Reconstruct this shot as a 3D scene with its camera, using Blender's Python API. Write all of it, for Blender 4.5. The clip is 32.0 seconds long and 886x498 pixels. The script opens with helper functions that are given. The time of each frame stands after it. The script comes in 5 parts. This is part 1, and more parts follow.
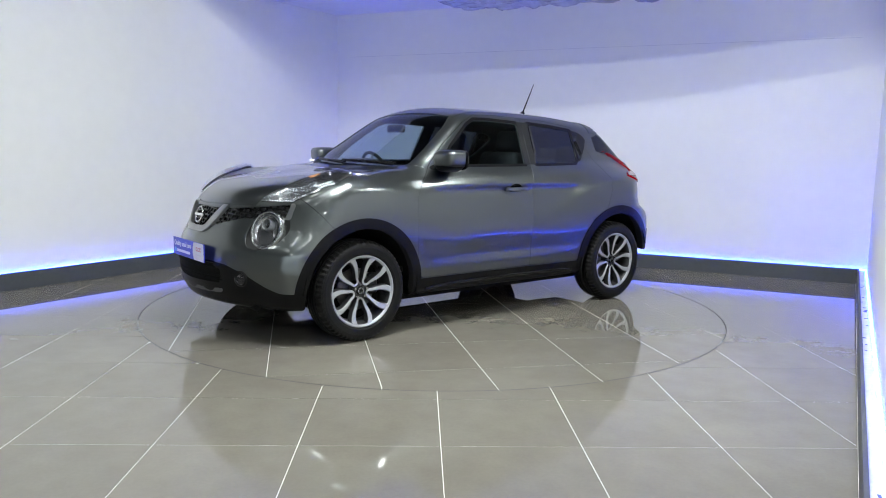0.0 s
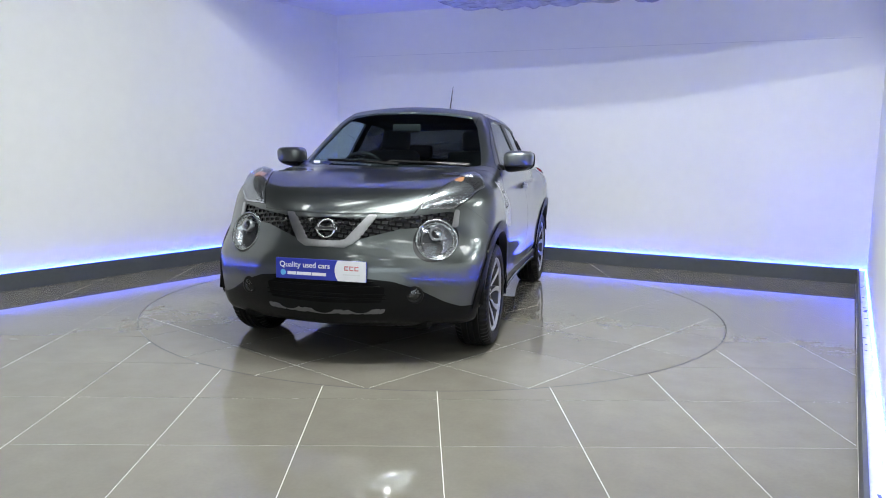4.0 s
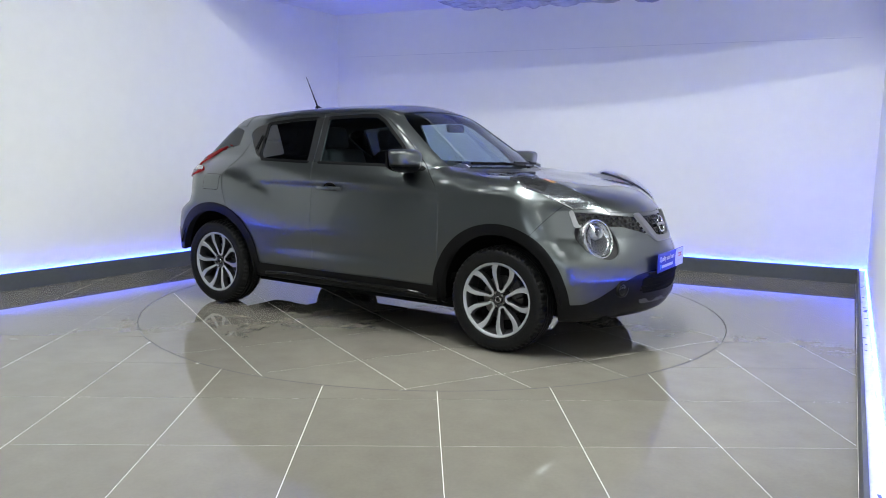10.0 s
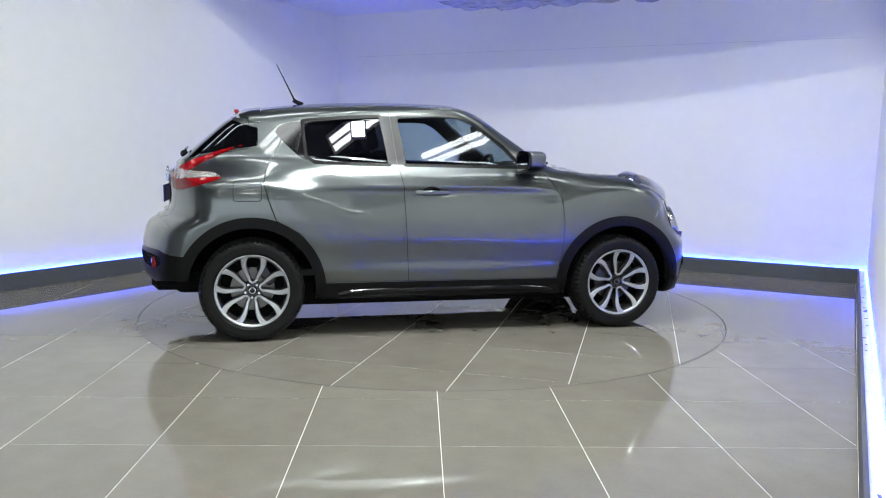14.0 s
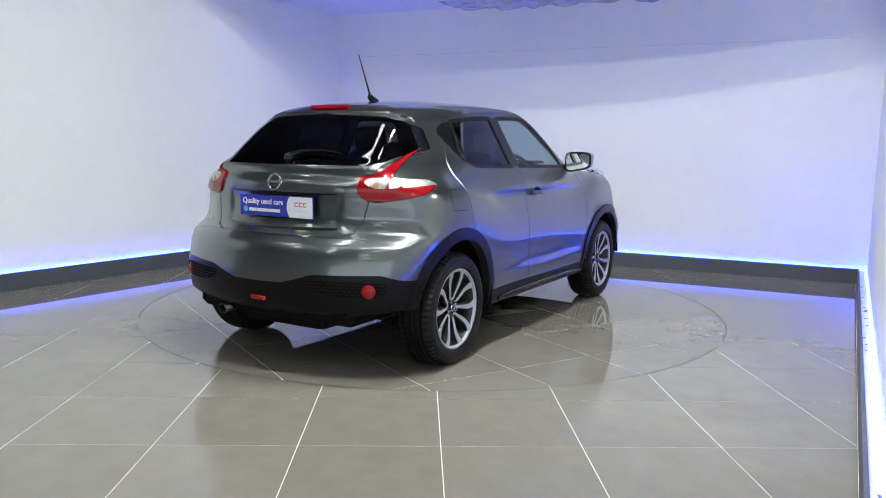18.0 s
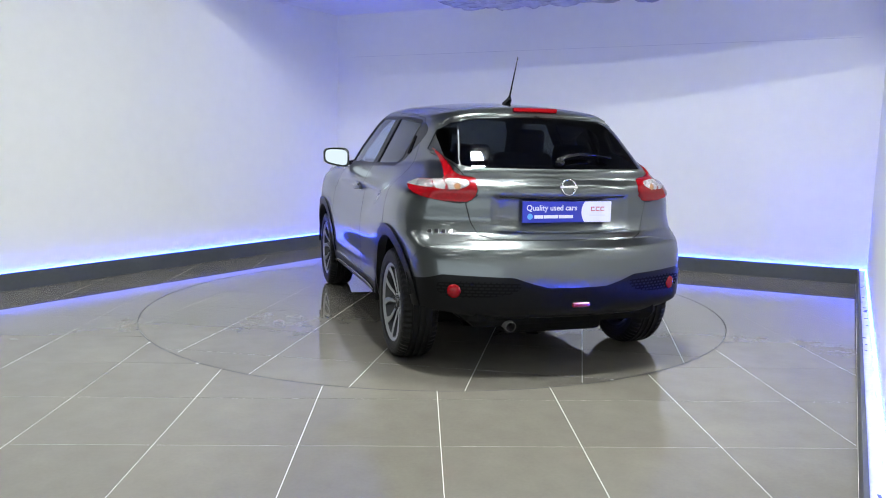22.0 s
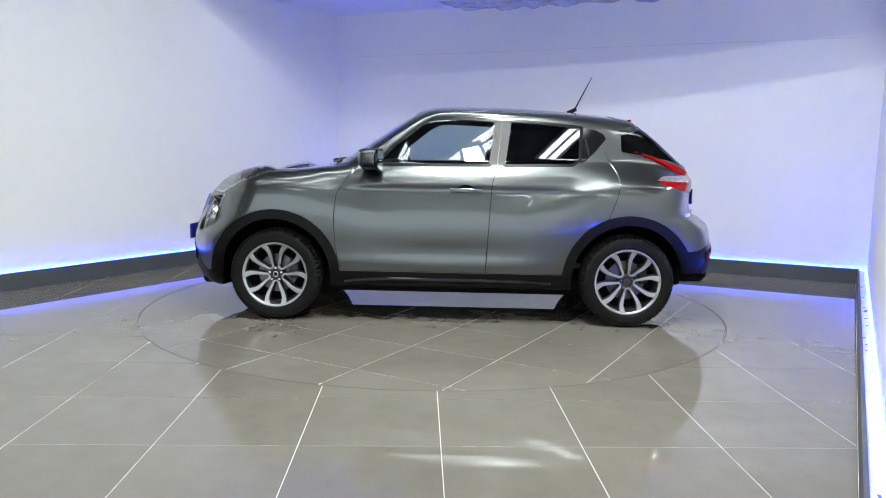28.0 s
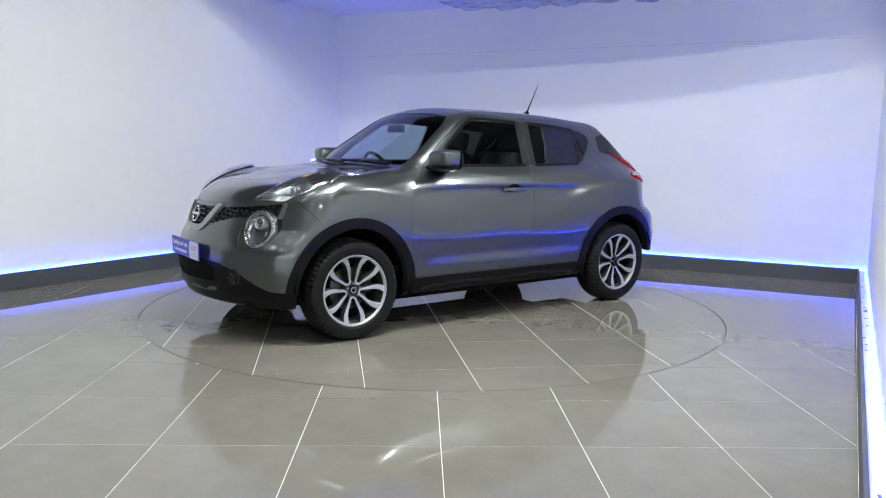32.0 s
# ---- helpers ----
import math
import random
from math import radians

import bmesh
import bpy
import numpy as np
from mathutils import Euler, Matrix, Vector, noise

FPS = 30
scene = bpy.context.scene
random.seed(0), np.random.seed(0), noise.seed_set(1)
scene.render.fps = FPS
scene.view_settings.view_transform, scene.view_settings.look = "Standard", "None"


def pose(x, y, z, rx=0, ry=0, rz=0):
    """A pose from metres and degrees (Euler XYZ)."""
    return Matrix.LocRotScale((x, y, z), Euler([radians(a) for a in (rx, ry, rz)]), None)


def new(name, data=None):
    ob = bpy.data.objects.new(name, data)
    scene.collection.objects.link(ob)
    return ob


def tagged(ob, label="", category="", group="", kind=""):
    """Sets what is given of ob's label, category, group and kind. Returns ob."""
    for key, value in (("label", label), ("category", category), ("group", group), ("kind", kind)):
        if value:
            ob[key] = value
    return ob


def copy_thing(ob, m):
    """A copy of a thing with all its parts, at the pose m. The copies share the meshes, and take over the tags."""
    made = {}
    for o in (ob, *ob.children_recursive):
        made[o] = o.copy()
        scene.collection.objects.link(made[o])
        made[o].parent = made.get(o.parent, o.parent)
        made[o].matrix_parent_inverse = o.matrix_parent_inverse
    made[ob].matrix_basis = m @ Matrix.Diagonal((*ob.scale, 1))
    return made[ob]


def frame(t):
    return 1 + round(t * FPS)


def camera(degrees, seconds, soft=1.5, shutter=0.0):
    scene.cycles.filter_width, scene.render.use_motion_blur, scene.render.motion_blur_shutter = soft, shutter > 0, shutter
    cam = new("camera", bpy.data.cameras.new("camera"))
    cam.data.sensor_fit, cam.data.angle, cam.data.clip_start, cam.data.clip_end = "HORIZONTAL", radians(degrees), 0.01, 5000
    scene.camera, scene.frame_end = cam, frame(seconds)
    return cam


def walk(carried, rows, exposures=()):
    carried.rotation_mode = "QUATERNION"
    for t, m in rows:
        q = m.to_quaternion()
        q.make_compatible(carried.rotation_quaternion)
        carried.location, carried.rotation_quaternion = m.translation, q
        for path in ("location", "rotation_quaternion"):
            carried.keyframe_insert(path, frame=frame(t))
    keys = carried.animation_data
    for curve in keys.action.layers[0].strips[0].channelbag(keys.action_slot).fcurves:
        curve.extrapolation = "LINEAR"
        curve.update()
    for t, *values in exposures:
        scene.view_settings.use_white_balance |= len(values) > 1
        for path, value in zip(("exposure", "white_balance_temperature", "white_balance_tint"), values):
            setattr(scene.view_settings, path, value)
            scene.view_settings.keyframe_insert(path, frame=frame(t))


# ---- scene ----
SECONDS = 32.0
cam = camera(60.70, SECONDS, soft=1.0)
EYE = Vector((-0.1026, -3.0711, 1.2536))
CAM_POSE = pose(*EYE, 90 - 7.58, 0, -1.815) @ pose(0, 0, 0, 0, 0, 0.993)
walk(cam, [(0.0, CAM_POSE), (SECONDS, CAM_POSE)])

# heading of the turning platform, degrees, time by time
TURN = [(0.0, 216.5), (0.5, 217.22), (1.0, 220.05), (1.5, 224.43), (2.0, 230.3), (3.0, 242.0), (4.0, 253.9),
        (6.0, 278.0), (8.0, 301.8), (10.0, 325.0), (12.0, 347.8), (13.0, 359.3), (14.0, 370.9), (16.0, 393.9),
        (17.0, 405.3), (18.0, 417.2), (20.0, 441.2), (22.0, 465.3), (24.0, 489.0), (26.0, 512.4), (28.0, 536.0),
        (30.0, 559.4), (30.5, 564.9), (31.0, 569.7), (31.5, 572.7), (32.0, 574.1)]
CENTRE = (0.02, 2.969)
PLATFORM_R = 2.236
CAR_ON_PLATFORM = (-0.1418, -0.1599)   # middle of the wheelbase, seen from the pivot
TILE = 0.604
TILES_MEET = 477.28                    # heading at which the platform's joints meet the floor's

# ---- world and lights ----
world = bpy.data.worlds.new("world")
scene.world = world
world.use_nodes = True
# sky fill, which enters only through the made-up hall front
world.node_tree.nodes["Background"].inputs[0].default_value = (0.82, 0.93, 1.0, 1)
world.node_tree.nodes["Background"].inputs[1].default_value = 2.1
scene.view_settings.exposure = -0.12


# ---- materials ----
def material(name, colour, rough=0.5, metal=0.0, **more):
    """A procedural surface. grain: scale, amount of colour change; bump: scale, strength."""
    m = bpy.data.materials.new(name)
    m.use_nodes = True
    nt = m.node_tree
    b = nt.nodes["Principled BSDF"]
    b.inputs["Base Color"].default_value = (*colour, 1)
    b.inputs["Roughness"].default_value = rough
    b.inputs["Metallic"].default_value = metal
    for key in ("Coat Weight", "Coat Roughness", "Transmission Weight", "IOR", "Specular IOR Level", "Alpha", "Emission Strength"):
        word = key.lower().replace(" ", "_")
        if word in more:
            b.inputs[key].default_value = more[word]
    if "emission" in more:
        b.inputs["Emission Color"].default_value = (*more["emission"], 1)
    if "grain" in more:
        coord = nt.nodes.new("ShaderNodeTexCoord")
        total = None
        for scale, amount in more["grain"]:
            n = nt.nodes.new("ShaderNodeTexNoise")
            n.inputs["Scale"].default_value, n.inputs["Detail"].default_value = scale, 6
            nt.links.new(coord.outputs["Object"], n.inputs["Vector"])
            r = nt.nodes.new("ShaderNodeMapRange")
            r.inputs["From Min"].default_value, r.inputs["From Max"].default_value = 0.3, 0.7
            r.inputs["To Min"].default_value, r.inputs["To Max"].default_value = 1 - amount, 1 + amount
            nt.links.new(n.outputs["Fac"], r.inputs["Value"])
            if total is None:
                total = r.outputs["Result"]
            else:
                mul = nt.nodes.new("ShaderNodeMath")
                mul.operation = "MULTIPLY"
                nt.links.new(total, mul.inputs[0])
                nt.links.new(r.outputs["Result"], mul.inputs[1])
                total = mul.outputs[0]
        if more.get("random"):
            info = nt.nodes.new("ShaderNodeObjectInfo")
            r = nt.nodes.new("ShaderNodeMapRange")
            r.inputs["To Min"].default_value, r.inputs["To Max"].default_value = 1 - more["random"], 1 + more["random"]
            nt.links.new(info.outputs["Random"], r.inputs["Value"])
            mul = nt.nodes.new("ShaderNodeMath")
            mul.operation = "MULTIPLY"
            nt.links.new(total, mul.inputs[0])
            nt.links.new(r.outputs["Result"], mul.inputs[1])
            total = mul.outputs[0]
        mix = nt.nodes.new("ShaderNodeVectorMath")
        mix.operation = "SCALE"
        mix.inputs[0].default_value = colour
        nt.links.new(total, mix.inputs["Scale"])
        nt.links.new(mix.outputs["Vector"], b.inputs["Base Color"])
        if "rough_grain" in more:
            r = nt.nodes.new("ShaderNodeMapRange")
            r.inputs["From Min"].default_value, r.inputs["From Max"].default_value = 0.7, 1.3
            r.inputs["To Min"].default_value, r.inputs["To Max"].default_value = rough - more["rough_grain"], rough + more["rough_grain"]
            nt.links.new(total, r.inputs["Value"])
            nt.links.new(r.outputs["Result"], b.inputs["Roughness"])
    if "bump" in more:
        scale, strength = more["bump"]
        coord = nt.nodes.new("ShaderNodeTexCoord")
        n = nt.nodes.new("ShaderNodeTexNoise")
        n.inputs["Scale"].default_value, n.inputs["Detail"].default_value = scale, 4
        bump = nt.nodes.new("ShaderNodeBump")
        bump.inputs["Strength"].default_value, bump.inputs["Distance"].default_value = strength, 0.01
        nt.links.new(coord.outputs["Object"], n.inputs["Vector"])
        nt.links.new(n.outputs["Fac"], bump.inputs["Height"])
        nt.links.new(bump.outputs["Normal"], b.inputs["Normal"])
    return m


WALL = material("white_wall_paint", (0.80, 0.80, 0.80), 0.7, grain=((0.7, 0.02), (9, 0.012)), bump=(60, 0.08))
CEILING = material("ceiling_board", (0.78, 0.78, 0.78), 0.8, grain=((0.9, 0.04), (12, 0.02)), bump=(5, 0.4))
SHEET = material("clear_plastic_sheet", (0.55, 0.56, 0.60), 0.16, bump=(9, 1.0), grain=((4, 0.12), (15, 0.1)))
HALL = material("hall_wall", (0.34, 0.34, 0.335), 0.8, grain=((0.5, 0.1), (6, 0.05)))
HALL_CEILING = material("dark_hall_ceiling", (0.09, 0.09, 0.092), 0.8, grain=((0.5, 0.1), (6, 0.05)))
SKIRTING = material("dark_grey_skirting", (0.075, 0.082, 0.095), 0.55, grain=((1.5, 0.12), (30, 0.05)))
LEDGE = material("white_scuffed_ledge", (0.62, 0.62, 0.66), 0.5, grain=((6, 0.12), (40, 0.08)))
LED = material("blue_led_strip", (0.1, 0.2, 0.9), 0.4, emission=(0.014, 0.055, 1.0), emission_strength=100.0)
TILE_MAT = material("polished_grey_tile", (0.175, 0.162, 0.139), 0.014, grain=((1.3, 0.10), (7, 0.05), (60, 0.03)), random=0.05, rough_grain=0.006, specular_ior_level=0.65)
GROUT = material("pale_grout", (0.74, 0.73, 0.70), 0.7, grain=((8, 0.12), (60, 0.1)))
RIM_STEEL = material("dark_steel_edge", (0.008, 0.008, 0.009), 0.6, 0.0, grain=((6, 0.2), (50, 0.1)))
PANEL_GLOW = material("light_panel_glow", (0.9, 0.9, 0.9), 0.5, emission=(0.95, 1.0, 0.98), emission_strength=17.0)
PANEL_FILL = material("rear_fill_glow", (0.9, 0.9, 0.9), 0.5, emission=(0.95, 1.0, 0.98), emission_strength=60.0)
PANEL_BRIGHT = material("side_panel_glow", (0.9, 0.9, 0.9), 0.5, emission=(0.95, 1.0, 0.98), emission_strength=290.0)
BAY_NEAR = material("near_bay_glow", (0.9, 0.9, 0.9), 0.5, emission=(0.95, 1.0, 0.98), emission_strength=1050.0)
BAY_FAR = material("far_bay_glow", (0.9, 0.9, 0.9), 0.5, emission=(0.95, 1.0, 0.98), emission_strength=1350.0)
FRAME_WHITE = material("white_metal_frame", (0.7, 0.7, 0.7), 0.4, grain=((5, 0.03),))


# ---- mesh tools ----
def part(name, bm, mat, parent=None, label="", smooth=False):
    me = bpy.data.meshes.new(name)
    bm.to_mesh(me)
    bm.free()
    me.materials.append(mat)
    if smooth:
        me.polygons.foreach_set("use_smooth", [True] * len(me.polygons))
    ob = new(name, me)
    if parent:
        ob.parent = parent
    if label:
        ob["label"] = label
    return ob


def raw(name, verts, faces, mat, parent=None, label="", smooth=False):
    me = bpy.data.meshes.new(name)
    me.from_pydata([tuple(v) for v in verts], [], [tuple(f) for f in faces])
    me.materials.append(mat)
    me.update()
    if smooth:
        me.polygons.foreach_set("use_smooth", [True] * len(me.polygons))
    ob = new(name, me)
    if parent:
        ob.parent = parent
    if label:
        ob["label"] = label
    return ob


def box(bm, size, m=Matrix.Identity(4), bevel=0.0, segments=1):
    made = bmesh.ops.create_cube(bm, size=1.0, matrix=m @ Matrix.Diagonal((*size, 1)))["verts"]
    if bevel:
        edges = {e for v in made for e in v.link_edges}
        bmesh.ops.bevel(bm, geom=list(edges), offset=bevel, segments=segments, affect="EDGES", profile=0.6)
    return bm


def prism(bm, outline, z0, z1):
    """A closed plan outline raised from z0 to z1."""
    low = [bm.verts.new((x, y, z0)) for x, y in outline]
    high = [bm.verts.new((x, y, z1)) for x, y in outline]
    bm.faces.new(low[::-1])
    bm.faces.new(high)
    n = len(outline)
    for i in range(n):
        bm.faces.new((low[i], low[(i + 1) % n], high[(i + 1) % n], high[i]))
    bmesh.ops.recalc_face_normals(bm, faces=bm.faces)
    return bm


# ---- the room ----
CORNER = Vector((-1.15, 6.76))       # where the left and back skirtings meet
LEFT_END = Vector((-5.10, 1.06))     # along the left skirting, towards the hall
BACK_END = Vector((4.19, 4.13))
RIGHT_END = Vector((0.62, -2.05))
KERB_H, KERB_D = 0.15, 0.085
LEDGE_Z = KERB_H - 0.020
CEIL_Z, HALL_Z = 2.90, 4.6
PARTITION_H = 1.9


def side_of(a, b, off):
    """The line a-b moved sideways, to its left, by off."""
    n = Vector((-(b - a).y, (b - a).x)).normalized() * off
    return a + n, b + n


def cross(a, b, c, e):
    r, s = b - a, e - c
    t = ((c - a).x * s.y - (c - a).y * s.x) / (r.x * s.y - r.y * s.x)
    return a + r * t


def return_marks(base, a, b, name):
    """Dark scuffs along the near ledge."""
    if name != "kerb_right":
        return
    rng = random.Random(4)
    d = (b - a).normalized()
    n = Vector((-d.y, d.x))
    for k in range(14):
        q = a + d * rng.uniform(0.5, 6.0) + n * rng.uniform(0.010, 0.035)
        turn = math.degrees(math.atan2(d.y, d.x)) + rng.uniform(-15, 15)
        part("scuff_mark", box(bmesh.new(), (rng.uniform(0.012, 0.03), rng.uniform(0.010, 0.022), 0.0012), pose(q.x, q.y, LEDGE_Z + 0.0006, 0, 0, turn)), SKIRTING, base)


def kerb_run(name, a, b, prev, nxt):
    """Skirting kerb along a-b with a mitre at each neighbour, its ledge and LED strip."""
    def at(off):
        p, q = side_of(a, b, off)
        start = cross(p, q, *side_of(*prev, off)) if prev else p
        end = cross(p, q, *side_of(*nxt, off)) if nxt else q
        return start, end
    f0, f1 = at(0)
    k0, k1 = at(0.018)
    l0, l1 = at(KERB_D)
    w0, w1 = at(KERB_D + 0.15)
    base = tagged(new(name), kind="structure")
    part("skirting_board", prism(bmesh.new(), [f0, f1, k1, k0], 0, KERB_H), SKIRTING, base)
    part("ledge", prism(bmesh.new(), [k0, k1, l1, l0], 0, LEDGE_Z), LEDGE, base)
    s0, s1 = at(KERB_D - 0.016)
    e0, e1 = at(KERB_D - 0.002)
    part("led_strip", prism(bmesh.new(), [s0, s1, e1, e0], LEDGE_Z, LEDGE_Z + 0.009), LED, base)
    return_marks(base, k0, k1, name)
    bm = bmesh.new()
    if nxt is None:
        # right hand partition, lowered unseen past the corner to let side light over
        c0, c1 = l0.lerp(l1, 0.05), w0.lerp(w1, 0.05)
        prism(bm, [l0, c0, c1, w0], 0, CEIL_Z)
        prism(bm, [c0, l1, w1, c1], 0, PARTITION_H)
    else:
        prism(bm, [l0, l1, w1, w0], 0, CEIL_Z)
    tagged(part(name.replace("kerb", "wall"), bm, WALL), kind="structure")
    return f0, f1


def wall_joint(a, b, z):
    """The faint filled joint between two rows of wall boards."""
    p, q = side_of(a, b, KERB_D - 0.0012)
    r, t = side_of(a, b, KERB_D + 0.002)
    tagged(part("trim", prism(bmesh.new(), [p.lerp(q, 0.02), q.lerp(p, 0.02), t.lerp(r, 0.02), r.lerp(t, 0.02)], z, z + 0.004), LEDGE), kind="structure")


left, back, right = (LEFT_END, CORNER), (CORNER, BACK_END), (BACK_END, RIGHT_END)
kerb_run("kerb_left", *left, None, back)
kerb_run("kerb_back", *back, left, right)
kerb_run("kerb_right", *right, back, None)
wall_joint(*back, 2.375)

# low ceiling over the platform, with its front edge
# last two points reach on unseen, shading the back wall from the side panel
EDGE = [(-2.9, 4.86), (-2.14, 4.74), (-1.06, 4.53), (-0.37, 4.43), (0.15, 4.24), (0.6, 4.03), (1.49, 3.65), (2.30, 3.45), (3.32, 3.22), (3.9, 2.80), (4.9, 2.05)]
bm = bmesh.new()
prism(bm, EDGE + [(5.2, 4.6), (4.6, 5.0), (-1.2, 7.6), (-2.2, 7.0)], CEIL_Z, CEIL_Z + 0.06)
tagged(part("ceiling", bm, CEILING), kind="structure")
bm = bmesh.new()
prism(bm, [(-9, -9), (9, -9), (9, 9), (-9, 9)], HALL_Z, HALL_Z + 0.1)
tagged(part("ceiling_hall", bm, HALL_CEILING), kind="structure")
for i, (a, b) in enumerate((((-9, -9), (9, -9)), ((9, -9), (9, 9)), ((9, 9), (-9, 9)), ((-9, 9), (-9, -9)))):
    a, b = Vector(a), Vector(b)
    p, q = side_of(a, b, -0.2)
    if i == 0:
        continue
    tagged(part("wall_hall_%d" % (i + 1), prism(bmesh.new(), [a, b, q, p], 0, HALL_Z), HALL), kind="structure")


# made-up glazed front behind the camera: its sky light brightens the car's paint
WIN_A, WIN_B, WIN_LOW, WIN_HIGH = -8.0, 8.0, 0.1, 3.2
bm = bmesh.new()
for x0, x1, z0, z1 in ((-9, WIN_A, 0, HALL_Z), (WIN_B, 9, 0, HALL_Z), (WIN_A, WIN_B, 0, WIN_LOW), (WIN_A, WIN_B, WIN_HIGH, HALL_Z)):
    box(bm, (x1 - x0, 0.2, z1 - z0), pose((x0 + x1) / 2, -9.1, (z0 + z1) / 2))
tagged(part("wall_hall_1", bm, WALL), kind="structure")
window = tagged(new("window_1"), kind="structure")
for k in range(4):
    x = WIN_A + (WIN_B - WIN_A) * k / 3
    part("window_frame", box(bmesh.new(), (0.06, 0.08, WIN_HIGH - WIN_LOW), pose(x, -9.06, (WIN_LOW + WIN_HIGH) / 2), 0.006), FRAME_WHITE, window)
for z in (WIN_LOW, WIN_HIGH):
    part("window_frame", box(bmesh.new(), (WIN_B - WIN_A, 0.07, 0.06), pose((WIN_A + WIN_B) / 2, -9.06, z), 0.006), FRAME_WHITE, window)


# ceiling light panels, twin strips
def light_panel(x, y, turn, glow):
    ob = tagged(new("light_panel"), "white twin-strip LED ceiling panel, switched on", "ceiling light", "ceiling light panels")
    ob.matrix_world = pose(x, y, HALL_Z - 0.018, 0, 0, turn)
    bm = bmesh.new()
    for dx, dy, wx, wy in ((0, 0.59, 0.32, 0.04), (0, -0.59, 0.32, 0.04), (0.14, 0, 0.04, 1.14), (-0.14, 0, 0.04, 1.14), (0, 0, 0.03, 1.14)):
        box(bm, (wx, wy, 0.036), pose(dx, dy, 0))
    part("frame", bm, FRAME_WHITE, ob)
    for dx in (-0.067, 0.067):
        part("diffuser", box(bmesh.new(), (0.104, 1.14, 0.014), pose(dx, 0, 0.006)), glow, ob)
    return ob


def bay_lamp(x, y, glow):
    """A compact square lamp, which throws the ceiling edge's sharp shadows."""
    ob = tagged(new("bay_lamp"), "compact square LED bay lamp on the hall ceiling, switched on", "ceiling light", "bay lamps")
    ob.matrix_world = pose(x, y, HALL_Z - 0.07, 0, 0, 15)
    bm = bmesh.new()
    for dx, dy, wx, wy in ((0, 0.13, 0.30, 0.04), (0, -0.13, 0.30, 0.04), (0.13, 0, 0.04, 0.22), (-0.13, 0, 0.04, 0.22)):
        box(bm, (wx, wy, 0.06), pose(dx, dy, 0))
    part("housing", bm, FRAME_WHITE, ob)
    part("diffuser", box(bmesh.new(), (0.22, 0.22, 0.014), pose(0, 0, -0.006)), glow, ob)
    return ob


bay_lamp(0.67, 1.40, BAY_NEAR)
bay_lamp(0.15, -0.10, BAY_FAR)
for x, y in ((-2.2, 0.0), (-1.45, 1.95), (0.15, -0.1), (1.75, 0.0), (3.2, 0.7), (-3.4, 1.6), (-0.45, 0.75), (-1.15, -0.35), (-4.4, -0.2), (-3.4, -1.9), (-1.0, -2.3), (1.3, -2.4), (-2.3, -4.4), (0.2, -4.6), (2.7, -4.4)):
    light_panel(x, y, -50, PANEL_GLOW)
light_panel(5.8, 0.6, 70, PANEL_BRIGHT)
# unseen panels at the far hall end, added as fill for the paint
for x, y in ((4.2, -7.0), (0.6, -7.4), (-2.8, -7.4)):
    light_panel(x, y, 62, PANEL_FILL)


# rumpled plastic sheeting stapled under the ceiling by the back wall
bm = bmesh.new()
bmesh.ops.create_grid(bm, x_segments=70, y_segments=22, size=0.5, matrix=Matrix.Diagonal((3.2, 0.62, 1, 1)))
for v in bm.verts:
    q = v.co
    fold = noise.noise(Vector((q.x * 3.1, q.y * 5.0, 0.3))) * 0.075 + abs(noise.noise(Vector((q.x * 8.0 + q.y * 6, q.y * 9, 2.0)))) * 0.06
    sag = 0.012 + abs(fold)
    q.z = -sag * (1.0 if abs(q.x) < 1.5 and abs(q.y) < 0.29 else 0.15)
bm.transform(pose(1.62, 5.27, CEIL_Z - 0.002, 0, 0, -28.5))
tagged(part("plastic_sheet", bm, SHEET, smooth=True), "rumpled pale plastic sheet fixed under the ceiling", "plastic sheet")


# ---- the car: one smooth body surface, cut into its panels ----
def curve(xs, ys):
    """A smooth line through the knots (monotone cubic)."""
    xs, ys = np.array(xs, float), np.array(ys, float)
    d = np.diff(ys) / np.diff(xs)
    m = np.empty_like(ys)
    m[0], m[-1] = d[0], d[-1]
    with np.errstate(divide="ignore", invalid="ignore"):
        hm = 2 * d[:-1] * d[1:] / (d[:-1] + d[1:])
    m[1:-1] = np.where(d[:-1] * d[1:] > 0, hm, 0)

    def f(x):
        x = np.clip(x, xs[0], xs[-1])
        k = np.clip(np.searchsorted(xs, x) - 1, 0, len(xs) - 2)
        h = xs[k + 1] - xs[k]
        t = (x - xs[k]) / h
        return ((2 * t ** 3 - 3 * t ** 2 + 1) * ys[k] + (t ** 3 - 2 * t ** 2 + t) * h * m[k]
                + (-2 * t ** 3 + 3 * t ** 2) * ys[k + 1] + (t ** 3 - t ** 2) * h * m[k + 1])
    return f


def smax(k, *fs):
    out = fs[0]
    for f in fs[1:]:
        h = np.clip(0.5 + 0.5 * (out - f) / k, 0, 1)
        out = f + (out - f) * h + k * h * (1 - h)
    return out


def bell(x, c, w):
    return np.exp(-((x - c) / w) ** 2)


